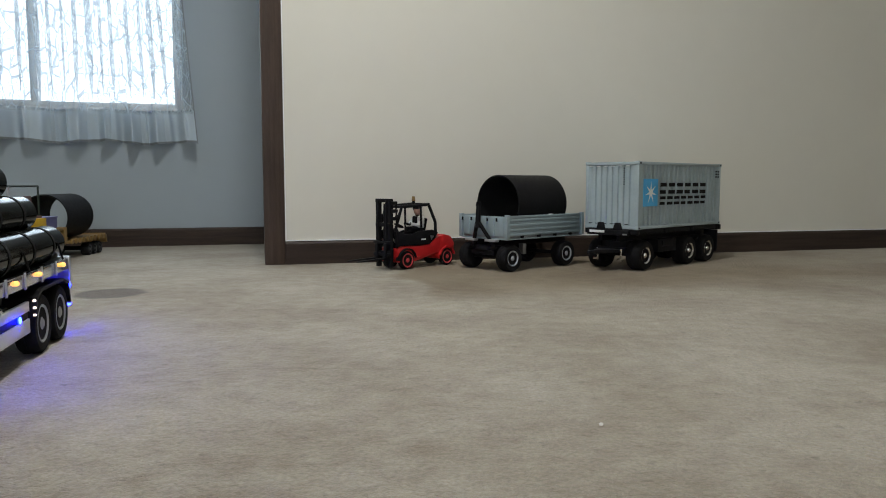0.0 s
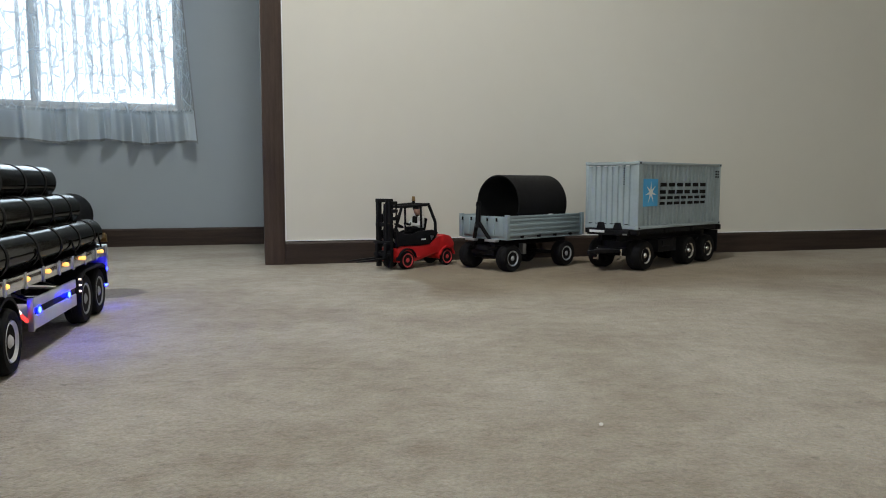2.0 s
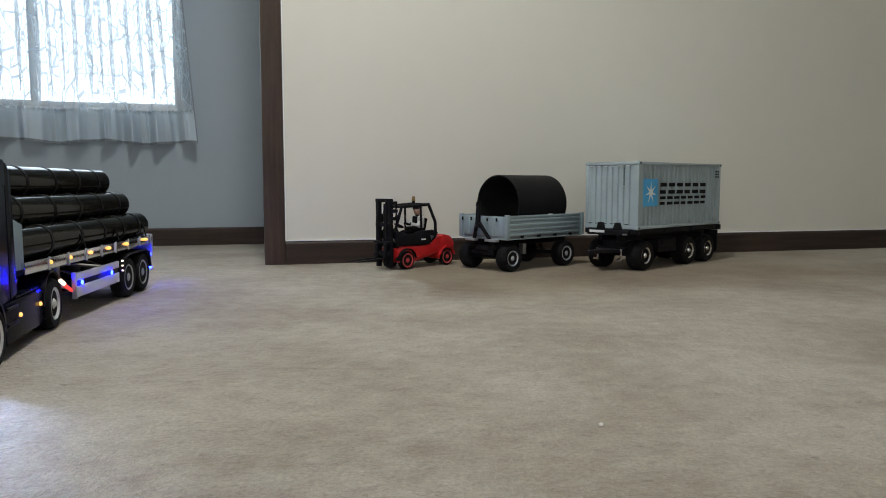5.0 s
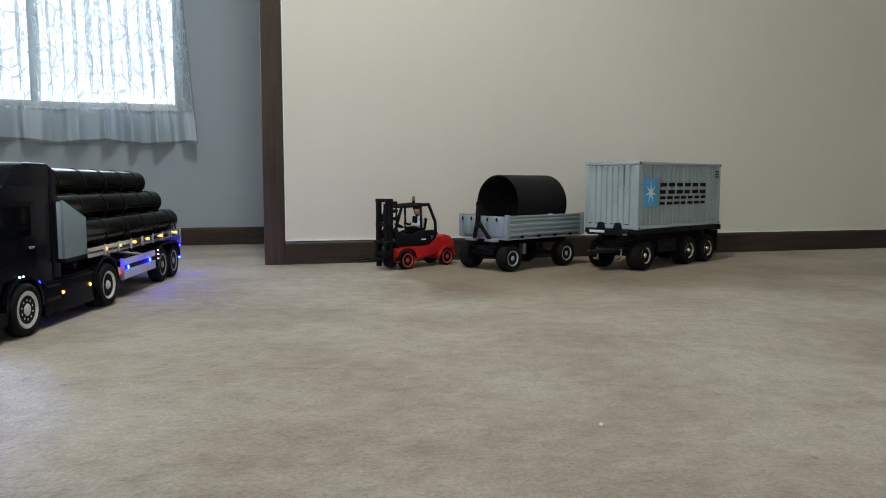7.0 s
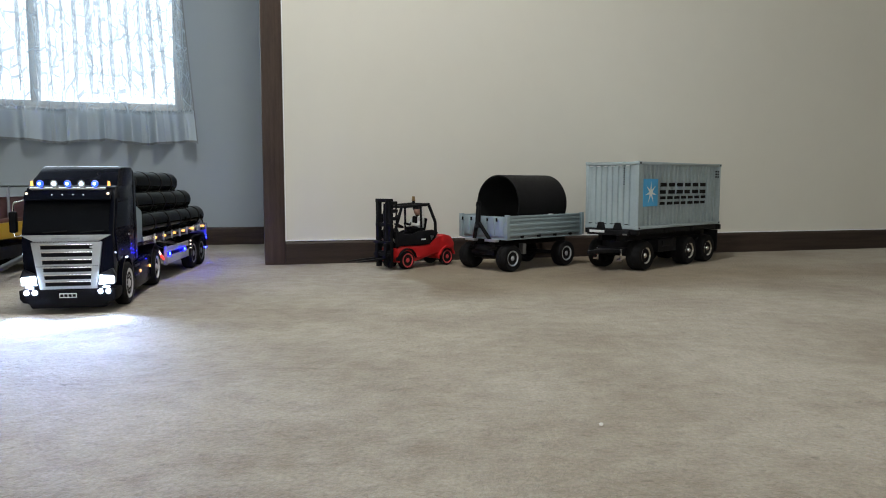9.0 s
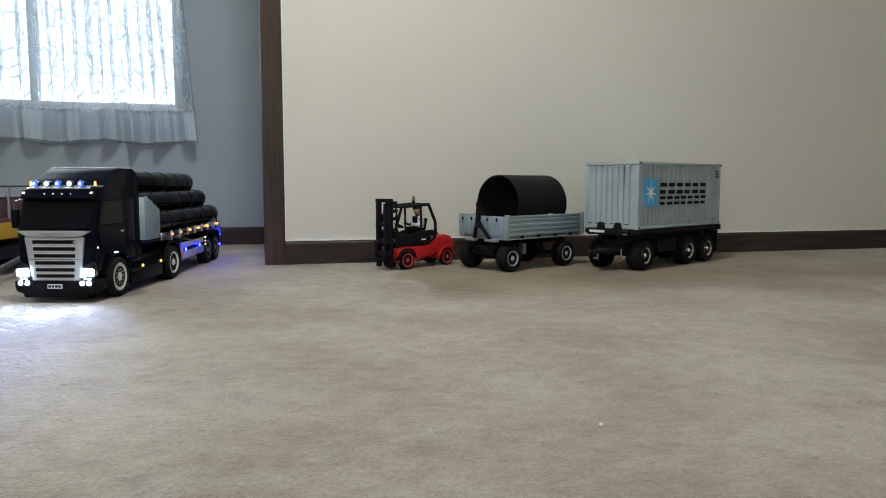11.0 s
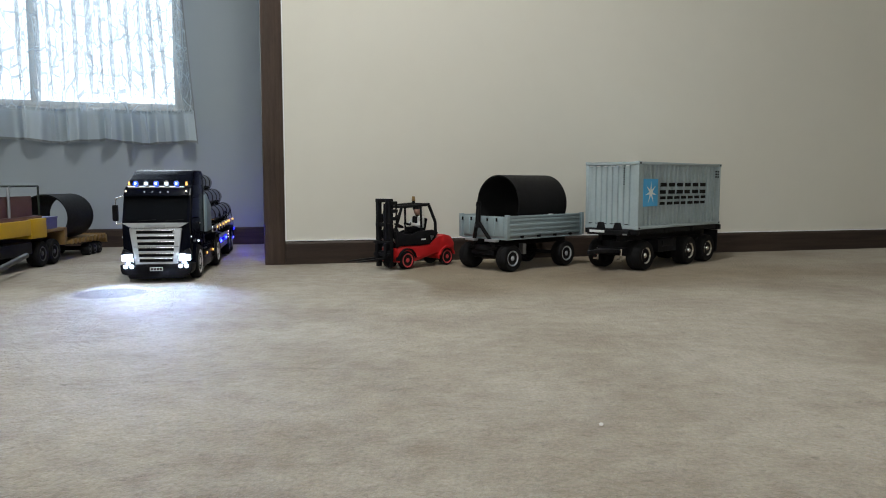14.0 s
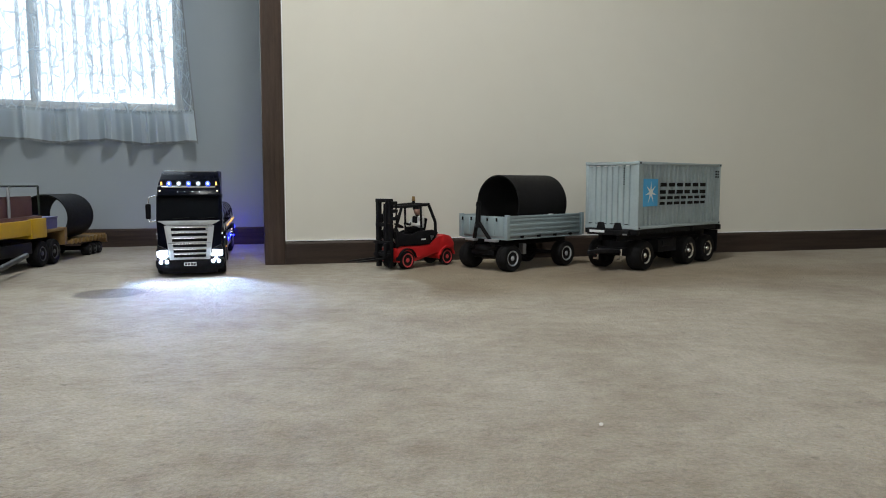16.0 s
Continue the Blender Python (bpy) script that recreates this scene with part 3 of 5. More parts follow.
# ---- wheels ----
def wheel(parent, at, out, r=0.043, w=0.024, rim=None, dish=0.5, bolts=8, face=0.70):
    """A tyre with its rim; out: +1 when the outer side looks to the thing's left."""
    rim = rim or CHROME
    h = w / 2
    q = r * face / 0.70
    tyre = [(q * 0.69, -h * 0.85), (q * 0.74, -h), (r * 0.90, -h), (r * 0.985, -h * 0.78), (r, -h * 0.6), (r, -h * 0.08), (r * 0.955, -h * 0.05), (r * 0.955, h * 0.05),
            (r, h * 0.08), (r, h * 0.6), (r * 0.985, h * 0.78), (r * 0.90, h), (r * 0.82, h * 1.02), (q * 0.74, h), (q * 0.69, h * 0.85)]
    ob = part("wheel", lathe(B(), tyre, 40, 0.03), RUBBER, parent, "black rubber tyre", at)
    d = [(q * 0.70, -h * 0.8), (q * 0.70, h * 0.9), (q * 0.67, h * 1.0), (q * 0.63, h * 0.95), (q * 0.36, h * (0.70 - dish)), (q * 0.26, h * (0.70 - dish)), (q * 0.23, h * 0.85), (q * 0.14, h * 1.0), (0.00005, h * 1.0)]
    bm = lathe(B(), [(a, b * out) for a, b in d], 28)
    for i in range(bolts):
        a = 2 * math.pi * i / bolts
        y = h * (0.66 - dish) * out
        rod(bm, (q * 0.36 * math.cos(a), y, q * 0.36 * math.sin(a)), (q * 0.36 * math.cos(a), y + out * h * 0.22, q * 0.36 * math.sin(a)), q * 0.045, 6)
    rm = part("rim", bm, rim, ob, "dished rim with bolts")
    bm = B()
    for i in range(bolts):
        a = 2 * math.pi * (i + 0.5) / bolts
        y = h * (0.95 - (0.25 + dish) * 0.52) * out
        rod(bm, (q * 0.49 * math.cos(a), y - out * 0.002, q * 0.49 * math.sin(a)), (q * 0.49 * math.cos(a), y + out * 0.0003, q * 0.49 * math.sin(a)), q * 0.036, 8)
    part("vent_holes", bm, BLACK, ob)
    return ob


# ---- the lorry: tractor unit ----
def lens(parent, name, c, r, material, label, facing="x", depth=0.004, s=1):
    d = {"x": Vector((depth, 0, 0)), "y": Vector((0, depth, 0)), "z": Vector((0, 0, depth))}[facing] * s
    bm = rod(B(), Vector(c), Vector(c) + d * 0.6, r, 14)
    rod(bm, Vector(c) + d * 0.6, Vector(c) + d, r, 14, r * 0.6)
    return part(name, bm, material, parent, label)


def tractor_unit():
    t = thing("lorry_tractor", pose(0, 0, 0), "black model lorry tractor with silver grille, headlights on, reversing", "model lorry")
    # cab shell with a raked windscreen
    shell = [(0.160, 0.060), (0.205, 0.060), (0.212, 0.088), (0.300, 0.088), (0.306, 0.060), (0.338, 0.060), (0.342, 0.145), (0.318, 0.212), (0.302, 0.234), (0.285, 0.240), (0.160, 0.240)]
    part("cab_body", slab(B(), shell, -0.0865, 0.0865, 0.005), BLACK_GLOSS, t, "glossy black cab shell")
    cap = [(0.293, 0.236), (0.270, 0.252), (0.248, 0.266), (0.234, 0.2735), (0.220, 0.2765), (0.158, 0.2765), (0.156, 0.236)]
    bm = slab(B(), cap, -0.0865, 0.0865, 0.005)
    for v in bm.verts:
        v.co.y *= 1 - 0.12 * max(0.0, v.co.z - 0.240) / 0.036 * min(1.0, max(0.0, (v.co.x - 0.17) / 0.08))
    part("roof_spoiler", bm, BLACK_GLOSS, t, "glossy black high roof")
    # thin chrome rod added as the highlight on the roof's top edge
    part("roof_edge_glint", rod(B(), (0.2265, -0.074, 0.2752), (0.2265, 0.074, 0.2752), 0.0014, 8), CHROME, t, "chrome rod as the highlight along the high roof edge")
    part("windscreen", slab(B(), [(0.3415, 0.150), (0.3435, 0.151), (0.3200, 0.2135), (0.3180, 0.2125)], -0.079, 0.079), DARK_GLASS, t, "dark tinted windscreen")
    part("sun_visor", slab(B(), [(0.318, 0.2130), (0.332, 0.2110), (0.333, 0.2135), (0.322, 0.2290), (0.308, 0.2270)], -0.082, 0.082, 0.001), BLACK_GLOSS, t, "dark sun visor")
    for y in (-0.045, 0.025):
        part("wiper", rod(B(), (0.3440, y, 0.1515), (0.3432, y + 0.045, 0.1545), 0.0010, 6), BLACK, t)
    for s in (1, -1):
        y = s * 0.0868
        part("side_window", slab(B(), [(0.222, 0.158), (0.318, 0.158), (0.302, 0.206), (0.222, 0.206)], y, y + s * 0.0012), DARK_GLASS, t, "dark side window")
        door = [(0.214, 0.094), (0.312, 0.094), (0.328, 0.150), (0.306, 0.214), (0.214, 0.214), (0.214, 0.208), (0.300, 0.208), (0.322, 0.155), (0.214, 0.155)]
        dr = part("door", slab(B(), door, y, y + s * 0.002), BLACK_GLOSS, t, "glossy black cab door")
        part("handle", box(B(), 0.220, 0.236, y + s * 0.002, y + s * 0.005, 0.138, 0.142, 0.001), CHROME, dr, "small chrome handle")
        ext = [(0.132, 0.080), (0.1595, 0.080), (0.1595, 0.272), (0.150, 0.270), (0.139, 0.258), (0.134, 0.230)]
        part("side_extender", slab(B(), ext, s * 0.080, s * 0.086, 0.001), BLACK_GLOSS, t, "black air deflector behind the cab")
        # wheel arch, step and skirt
        part("wheel_arch", arch(B(), 0.253, 0.046, 0.054, 0.006, s * 0.066, s * 0.092, -5, 185), BLACK_GLOSS, t, "black wheel arch")
        sk = part("side_skirt", box(B(), 0.012, 0.196, s * 0.078, s * 0.090, 0.020, 0.078, 0.004), BLACK_GLOSS, t, "black side skirt")
        part("step", box(B(), 0.150, 0.194, s * 0.090, s * 0.0935, 0.045, 0.050, 0.001), BLACK, sk)
        part("step", box(B(), 0.150, 0.194, s * 0.090, s * 0.0935, 0.068, 0.072, 0.001), BLACK, sk)
        for x in (0.138, 0.040):
            lens(t, "side_marker", (x, s * 0.0895, 0.054), 0.0034, AMBER, "glowing amber side marker", "y", 0.004, s)
        lens(t, "door_marker", (0.330, s * 0.0862, 0.112), 0.0014, ROOF_WHITE, "small white marker lamp", "y", 0.003, s)
        for x in (0.259, 0.269):
            lens(t, "arch_marker", (x, s * 0.0915, 0.0965), 0.0018, ROOF_WHITE, "small white marker lamp", "y", 0.003, s)
        # one mirror only, on the off side, held by chrome arms
        if s < 0:
            mi = part("mirror", box(B(), 0.302, 0.316, s * 0.104, s * 0.118, 0.150, 0.190, 0.004), BUMPER, t, "black wing mirror")
            for z0, z1, z2 in ((0.212, 0.206, 0.188), (0.146, 0.143, 0.152)):
                part("mirror_arm", rod(B(), (0.312, s * 0.086, z0), (0.311, s * 0.108, z1), 0.0014, 8), CHROME, mi, "chrome mirror arm")
                part("mirror_arm", rod(B(), (0.311, s * 0.108, z1), (0.310, s * 0.111, z2), 0.0014, 8), CHROME, mi, "chrome mirror arm")
            part("mirror_glass", box(B(), 0.3005, 0.302, s * 0.106, s * 0.116, 0.155, 0.188), CHROME, mi)
        # headlamp cluster
        part("headlight_bezel", slab(B(), [(0.056 * s, 0.052), (0.088 * s, 0.054), (0.090 * s, 0.070), (0.084 * s, 0.084), (0.062 * s, 0.074)], 0.336, 0.3485, 0.0015, axis="x"), BLACK, t, "dark headlight bezel")
        part("headlight", slab(B(), [(0.058 * s, 0.054), (0.087 * s, 0.055), (0.088 * s, 0.069), (0.061 * s, 0.0715)], 0.346, 0.3500, 0.0012, axis="x"), HEADLIGHT, t, "bright white headlight")
        part("indicator", box(B(), 0.338, 0.3455, s * 0.0865, s * 0.0895, 0.056, 0.072, 0.001), STEEL, t)
        for y in (0.062, 0.077):
            part("fog_lamp", rod(B(), (0.348, s * y, 0.0415), (0.3540, s * y, 0.0415), 0.0045, 14), HEADLIGHT, t, "bright white fog lamp")
        # low beam: a small bulb deep in a dark cup, tilted a little down
        aim = look((0.3500, s * 0.072, 0.0625), (0.4500, s * 0.072 + 0.009, 0.0625 - 0.022)) @ pose(0, 0, 0, 0, 90, 0)
        bmesh.ops.create_circle(bm := B(), cap_ends=True, segments=12, radius=0.0035, matrix=pose(0.0012, 0, 0, 0, 90, 0))
        bm.transform(aim)
        part("low_beam_bulb", bm, BEAM, t, "dazzling low-beam bulb", smooth=False)
        tube(bm := B(), 0.0, 0.0062, 0.0054, 0.0006, seg=18)
        bm.transform(aim)
        cup = part("lamp_cup", bm, BLACK, t, "dark lamp cup")
        tube(bm := B(), -0.002, 0.0064, 0.0066, 0.0011, seg=18)
        bm.transform(aim)
        part("lens_ring", bm, HEADLIGHT, cup, "bright white lens ring")
        # hidden emitter added in the slot between bumper and headlamp, throws the far beam
        bm = B()
        for z in (0.0470, 0.0514):
            box(bm, 0.3270, 0.3490, s * 0.072 - 0.0070, s * 0.072 + 0.0070, z, z + 0.0004)
        for y in (-0.0070, 0.0066):
            box(bm, 0.3270, 0.3490, s * 0.072 + y, s * 0.072 + y + 0.0004, 0.0474, 0.0514)
        box(bm, 0.3266, 0.3270, s * 0.072 - 0.0070, s * 0.072 + 0.0070, 0.0470, 0.0518)
        toe = Matrix.Translation((0.349, s * 0.072, 0)) @ Matrix.Rotation(radians(12), 4, "Z") @ Matrix.Translation((-0.349, -s * 0.072, 0))
        bm.transform(toe)
        slot = part("emitter_slot", bm, BLACK, t, "dark slot added round a hidden emitter")
        bm = box(B(), 0.3285, 0.3290, s * 0.072 - 0.0042, s * 0.072 + 0.0042, 0.0493, 0.0511)
        bm.transform(toe)
        part("far_beam_emitter", bm, FAR_BEAM, slot, "hidden emitter added for the far beam of the headlights", smooth=False)
        part("rear_mudguard", arch(B(), -0.030, 0.046, 0.054, 0.004, s * 0.046, s * 0.092, 0, 180), BLACK, t, "black rear mudguard")
        part("chassis_rail", box(B(), -0.110, 0.335, s * 0.026, s * 0.034, 0.050, 0.072, 0.001), BLACK, t)
        lens(t, "underglow_led", (0.205, s * 0.084, 0.080), 0.0030, BLUE_LED, "blue underglow light", "y", 0.004, s)
        # lamps on the back of the cab that shine rearwards over the chassis
        for y, z in ((0.060, 0.108), (0.074, 0.101), (0.046, 0.101)):
            lens(t, "rear_cab_led", (0.1575, s * y, z), 0.0036, BLUE_LED, "blue lamp behind the cab", "x", 0.004, -1)
        part("catwalk", box(B(), 0.030, 0.146, s * 0.036, s * 0.088, 0.0785, 0.0815, 0.001), BLACK_GLOSS, t, "black catwalk plate")
        lens(t, "cab_corner_lamp", (0.324, s * 0.077, 0.2235), 0.0022, CORNER, "warm white corner lamp", "x", 0.008)
        part("beacon", rod(B(), (0.306, s * 0.074, 0.238), (0.306, s * 0.074, 0.247), 0.0030, 12, 0.0022), AMBER, t, "small amber beacon")
    # grille
    g = part("grille", slab(B(), [(-0.054, 0.046), (0.054, 0.046), (0.067, 0.134), (-0.067, 0.134)], 0.341, 0.3485, 0.002, axis="x"), GRILLE, t, "silver grille panel")
    part("grille_wing", slab(B(), [(-0.060, 0.135), (0.060, 0.135), (0.084, 0.147), (-0.084, 0.147)], 0.341, 0.3515, 0.002, axis="x"), GRILLE, g, "silver upper trim")
    part("badge", box(B(), 0.3515, 0.3522, -0.026, 0.026, 0.138, 0.143), STEEL, g, "plain grey badge bar")
    for i, z in enumerate((0.1245, 0.1105, 0.0965, 0.0820, 0.0680, 0.0555)):
        k = 0.0490 - 0.0012 * i
        part("slot", box(B(), 0.3465, 0.3492, -k, k, z - 0.0036, z + 0.0036, 0.001), BUMPER, g, "black grille slot")
        part("slat_lip", box(B(), 0.3487, 0.3512, -k - 0.001, k + 0.001, z + 0.0038, z + 0.0056, 0.0006), CHROME, g, "bright slat edge")
    part("seam", box(B(), 0.3470, 0.3488, -0.0585, 0.0585, 0.0885, 0.0893), BUMPER, g)
    part("crest", box(B(), 0.3492, 0.3500, 0.044, 0.050, 0.1225, 0.1265), SILVER, g)
    bump = [(-0.091, 0.030), (-0.086, 0.022), (-0.074, 0.020), (-0.070, 0.011), (0.070, 0.011), (0.074, 0.020), (0.086, 0.022), (0.091, 0.030), (0.092, 0.046), (0.060, 0.048), (0.054, 0.044), (-0.054, 0.044), (-0.060, 0.048), (-0.092, 0.046)]
    part("bumper", slab(B(), bump, 0.300, 0.3515, 0.003, axis="x"), BUMPER, t, "black front bumper")
    pl = part("number_plate", box(B(), 0.3515, 0.3530, -0.0165, 0.0165, 0.0305, 0.0390, 0.0004), WHITE, t, "white plate with dark bars")
    for y in (-0.0115, -0.004, 0.004, 0.0115):
        part("plate_bar", box(B(), 0.3530, 0.3534, y - 0.003, y + 0.003, 0.0322, 0.0372), BOXBLACK, pl)
    # roof light bar
    bar = part("light_bar", rod(B(), (0.322, -0.072, 0.233), (0.322, 0.072, 0.233), 0.0022, 8), CHROME, t, "chrome roof light bar")
    for i, y in enumerate((-0.052, -0.026, 0.0, 0.026, 0.052)):
        hs = part("spot_housing", rod(B(), (0.312, y, 0.242), (0.325, y, 0.242), 0.0050, 14, 0.0070), CHROME, bar, "chrome spotlight housing")
        lens(bar, "spot_core", (0.3282, y, 0.242), 0.0030, ROOF_WHITE, "white lamp core", "x", 0.001)
        lens(bar, "spot_lens", (0.3252, y, 0.242), 0.0060 if i % 2 == 0 else 0.0044, ROOF_LED if i % 2 == 0 else ROOF_PALE, "glowing blue-white spotlight", "x", 0.003)
    for y in (-0.03, -0.01, 0.01, 0.03):
        lens(t, "visor_lamp", (0.327, y, 0.2215), 0.0010, ROOF_WHITE, "tiny white visor lamp", "x", 0.002)
    # seats and steering wheel behind the glass
    part("rear_cab_wall_trim", box(B(), 0.1575, 0.160, -0.070, 0.070, 0.08, 0.22, 0.001), BLACK, t)
    part("fifth_wheel", rod(B(), (0, 0, 0.076), (0, 0, 0.084), 0.034, 24), BLACK, t, "round coupling plate")
    part("front_axle", rod(B(), (0.253, -0.075, 0.043), (0.253, 0.075, 0.043), 0.006, 10), BLACK, t)
    part("rear_axle", rod(B(), (-0.030, -0.075, 0.043), (-0.030, 0.075, 0.043), 0.008, 10), BLACK, t)
    part("fuel_tank", rod(B(), (0.06, -0.066, 0.046), (0.15, -0.066, 0.046), 0.020, 18), SILVER, t, "silver fuel tank")
    ws = []
    for s in (1, -1):
        ws.append(wheel(t, (0.253, s * 0.079, 0.043), s, 0.043, 0.024, RIM, 0.02, 10, 0.70))
        ws.append(wheel(t, (-0.030, s * 0.068, 0.043), s, 0.043, 0.046, RIM, 0.2, 10, 0.64))
    # to its true width, a touch off the coupling's middle
    slim = Matrix.Translation((0, 0.005, 0)) @ Matrix.Diagonal((1, 0.915, 1, 1))
    for ob in t.children_recursive:
        if ob not in ws and ob.parent not in ws:
            ob.data.transform(slim)
    for w in ws:
        w.location.y = w.location.y * 0.95 + 0.005
    return t, ws


def semi_trailer():
    t = thing("semi_trailer", pose(0, 0, 0), "silver flatbed model semi-trailer with amber and blue lights", "model trailer")
    part("deck", box(B(), -0.545, 0.140, -0.084, 0.084, 0.104, 0.112, 0.001), BLACK, t, "black deck")
    for s in (1, -1):
        part("chassis_beam", box(B(), -0.540, 0.06, s * 0.026, s * 0.034, 0.086, 0.104, 0.001), BLACK, t)
        r = part("side_rail", box(B(), -0.548, 0.062, s * 0.084, s * 0.0905, 0.104, 0.1225, 0.0012), CHROME, t, "chrome side rail")
        for i in range(8):
            x = -0.535 + i * 0.074
            part("rail_hook", box(B(), x - 0.003, x + 0.003, s * 0.0905, s * 0.0925, 0.102, 0.1245, 0.0008), SILVER, r)
        for x in (-0.020, -0.095, -0.185, -0.275, -0.375, -0.50):
            lens(r, "marker_lamp", (x, s * 0.0903, 0.1150), 0.0035, AMBER, "glowing amber marker", "y", 0.005, s)
        # side guard of two bright panels with a dark band that carries the lamps
        sg = part("side_guard", box(B(), -0.335, -0.126, s * 0.083, s * 0.0885, 0.040, 0.0595, 0.0012), GUARD, t, "bright aluminium side guard")
        part("guard_panel", box(B(), -0.335, -0.126, s * 0.083, s * 0.0885, 0.0695, 0.083, 0.0012), GUARD, sg)
        part("guard_band", box(B(), -0.333, -0.128, s * 0.0800, s * 0.0865, 0.0595, 0.0695), BUMPER, sg, "black band between the panels")
        part("guard_end", box(B(), -0.1265, -0.1215, s * 0.081, s * 0.089, 0.038, 0.085, 0.001), SILVER, sg)
        for x in (-0.148, -0.292):
            # glowing ring put in as the blue halo round each lamp
            lens(sg, "blue_lamp_halo", (x, s * 0.0865, 0.0645), 0.0062, BLUE_HALO, "deep blue ring as the glow round the lamp", "y", 0.0020, s)
            lens(sg, "blue_lamp", (x, s * 0.0885, 0.0645), 0.0044, BLUE_GUARD if s > 0 else BLUE_LED, "glowing blue side lamp", "y", 0.0020, s)
            part("guard_arm", rod(B(), (x, s * 0.034, 0.094), (x, s * 0.084, 0.076), 0.003, 8), CHROME, t)
        # glowing rods stand in for red and white light on a chrome stay
        part("red_lit_stay", rod(B(), (-0.094, s * 0.080, 0.0689), (-0.122, s * 0.080, 0.0531), 0.0028, 10), STAY_RED, t, "glowing red rod, for red light on a stay")
        part("pale_lit_stay", rod(B(), (-0.080, s * 0.080, 0.0768), (-0.094, s * 0.080, 0.0689), 0.0034, 10), CORNER, t, "glowing pale rod, for white light on a stay")
        lens(t, "blue_lamp", (-0.085, s * 0.060, 0.082), 0.0045, BLUE_LED, "glowing blue lamp", "y", 0.004, s)
        part("stay", rod(B(), (-0.05, s * 0.040, 0.092), (-0.14, s * 0.078, 0.050), 0.0035, 8), CHROME, t, "chrome stay")
        part("stay", rod(B(), (-0.16, s * 0.045, 0.098), (-0.25, s * 0.080, 0.082), 0.0035, 8), CHROME, t, "chrome stay")
        # double mudguard
        pts = [(-0.345, 0.062), (-0.352, 0.085), (-0.375, 0.0945), (-0.490, 0.0945), (-0.520, 0.085), (-0.530, 0.050), (-0.526, 0.050), (-0.516, 0.082), (-0.488, 0.0905), (-0.377, 0.0905), (-0.356, 0.082), (-0.349, 0.062)]
        mg = part("mudguard", slab(B(), pts, s * 0.050, s * 0.094), BLACK, t, "black double mudguard")
        lens(mg, "blue_lamp", (-0.524, s * 0.0925, 0.079), 0.0035, BLUE_LED, "glowing blue lamp", "y", 0.003, s)
        lens(mg, "blue_lamp", (-0.534, s * 0.084, 0.048), 0.004, BLUE_TAIL if s > 0 else BLUE_LED, "glowing blue lamp", "y", 0.008, s)
        for k in range(3):
            lens(mg, "tail_lamp", (-0.346, s * 0.090, 0.062 + 0.010 * k), 0.0018, CORNER, "small warm white lamp", "y", 0.004, s)
        # bulkhead cheek
        part("bulkhead_cheek", slab(B(), [(0.146, 0.112), (0.052, 0.112), (0.052, 0.180), (0.146, 0.214)], s * 0.080, s * 0.085, 0.001), CHEEK, t, "blue-grey sloping bulkhead cheek")
        part("landing_leg", box(B(), -0.128, -0.114, s * 0.048, s * 0.060, 0.030, 0.100, 0.001), STEEL, t, "grey landing leg")
    part("bulkhead", box(B(), 0.139, 0.145, -0.080, 0.080, 0.112, 0.211, 0.001), SIDEBOARD, t, "blue-grey bulkhead")
    for x in (-0.46, -0.30, -0.13, 0.03):
        part("cradle", box(B(), x - 0.014, x + 0.014, -0.083, 0.083, 0.112, 0.1183, 0.001), BLACK, t, "black timber cradle")
    for s in (1, -1):
        for x in (-0.50, -0.33, -0.16):
            part("lashing", rod(B(), (x, s * 0.0855, 0.150), (x - 0.015, s * 0.0880, 0.122), 0.0016, 6), STRAP, t, "black lashing strap")
    part("rear_beam", box(B(), -0.556, -0.545, -0.090, 0.090, 0.082, 0.124, 0.002), SILVER, t, "silver rear beam")
    for y in (-0.07, -0.05, 0.05, 0.07):
        lens(t, "tail_lamp", (-0.556, y, 0.096), 0.006, RED_LED, "red tail lamp", "x", 0.004, -1)
    part("kingpin", rod(B(), (0, 0, 0.082), (0, 0, 0.104), 0.012, 14), STEEL, t)
    ws = []
    for x in (-0.386, -0.479):
        part("axle", rod(B(), (x, -0.075, 0.043), (x, 0.075, 0.043), 0.006, 10), BLACK, t)
        part("spring", box(B(), x - 0.04, x + 0.04, -0.034, -0.024, 0.045, 0.086, 0.004), BLACK, t)
        part("spring", box(B(), x - 0.04, x + 0.04, 0.024, 0.034, 0.045, 0.086, 0.004), BLACK, t)
        for s in (1, -1):
            ws.append(wheel(t, (x, s * 0.077, 0.043), s, 0.043, 0.028, STEEL, 0.65, 10, 0.64))
    return t, ws


PIPE_R = 0.028
PIPE_PLACES = [(0.0565, 0.1465, -0.545), (0.0, 0.1465, -0.545), (-0.0565, 0.1465, -0.545), (0.0285, 0.1955, -0.505), (-0.0285, 0.1955, -0.505), (0.0, 0.2445, -0.470)]


def pipes():
    obs = []
    p = thing("steel_pipe", pose(0, 0, 0), "long glossy black pipe strapped on a trailer", "pipe", "pipes on the trailer")
    part("tube", tube(B(), 0, 0.62, PIPE_R, 0.003, seg=32), PIPE, p, "glossy black tube")
    for x in (0.055, 0.155, 0.26, 0.37, 0.49):
        part("strap", tube(B(), x, x + 0.008, PIPE_R + 0.0009, 0.003, seg=32), STRAP, p, "black strap")
    obs.append(p)
    for _ in PIPE_PLACES[1:]:
        obs.append(copy_thing(p, pose(0, 0, 0)))
    return obs


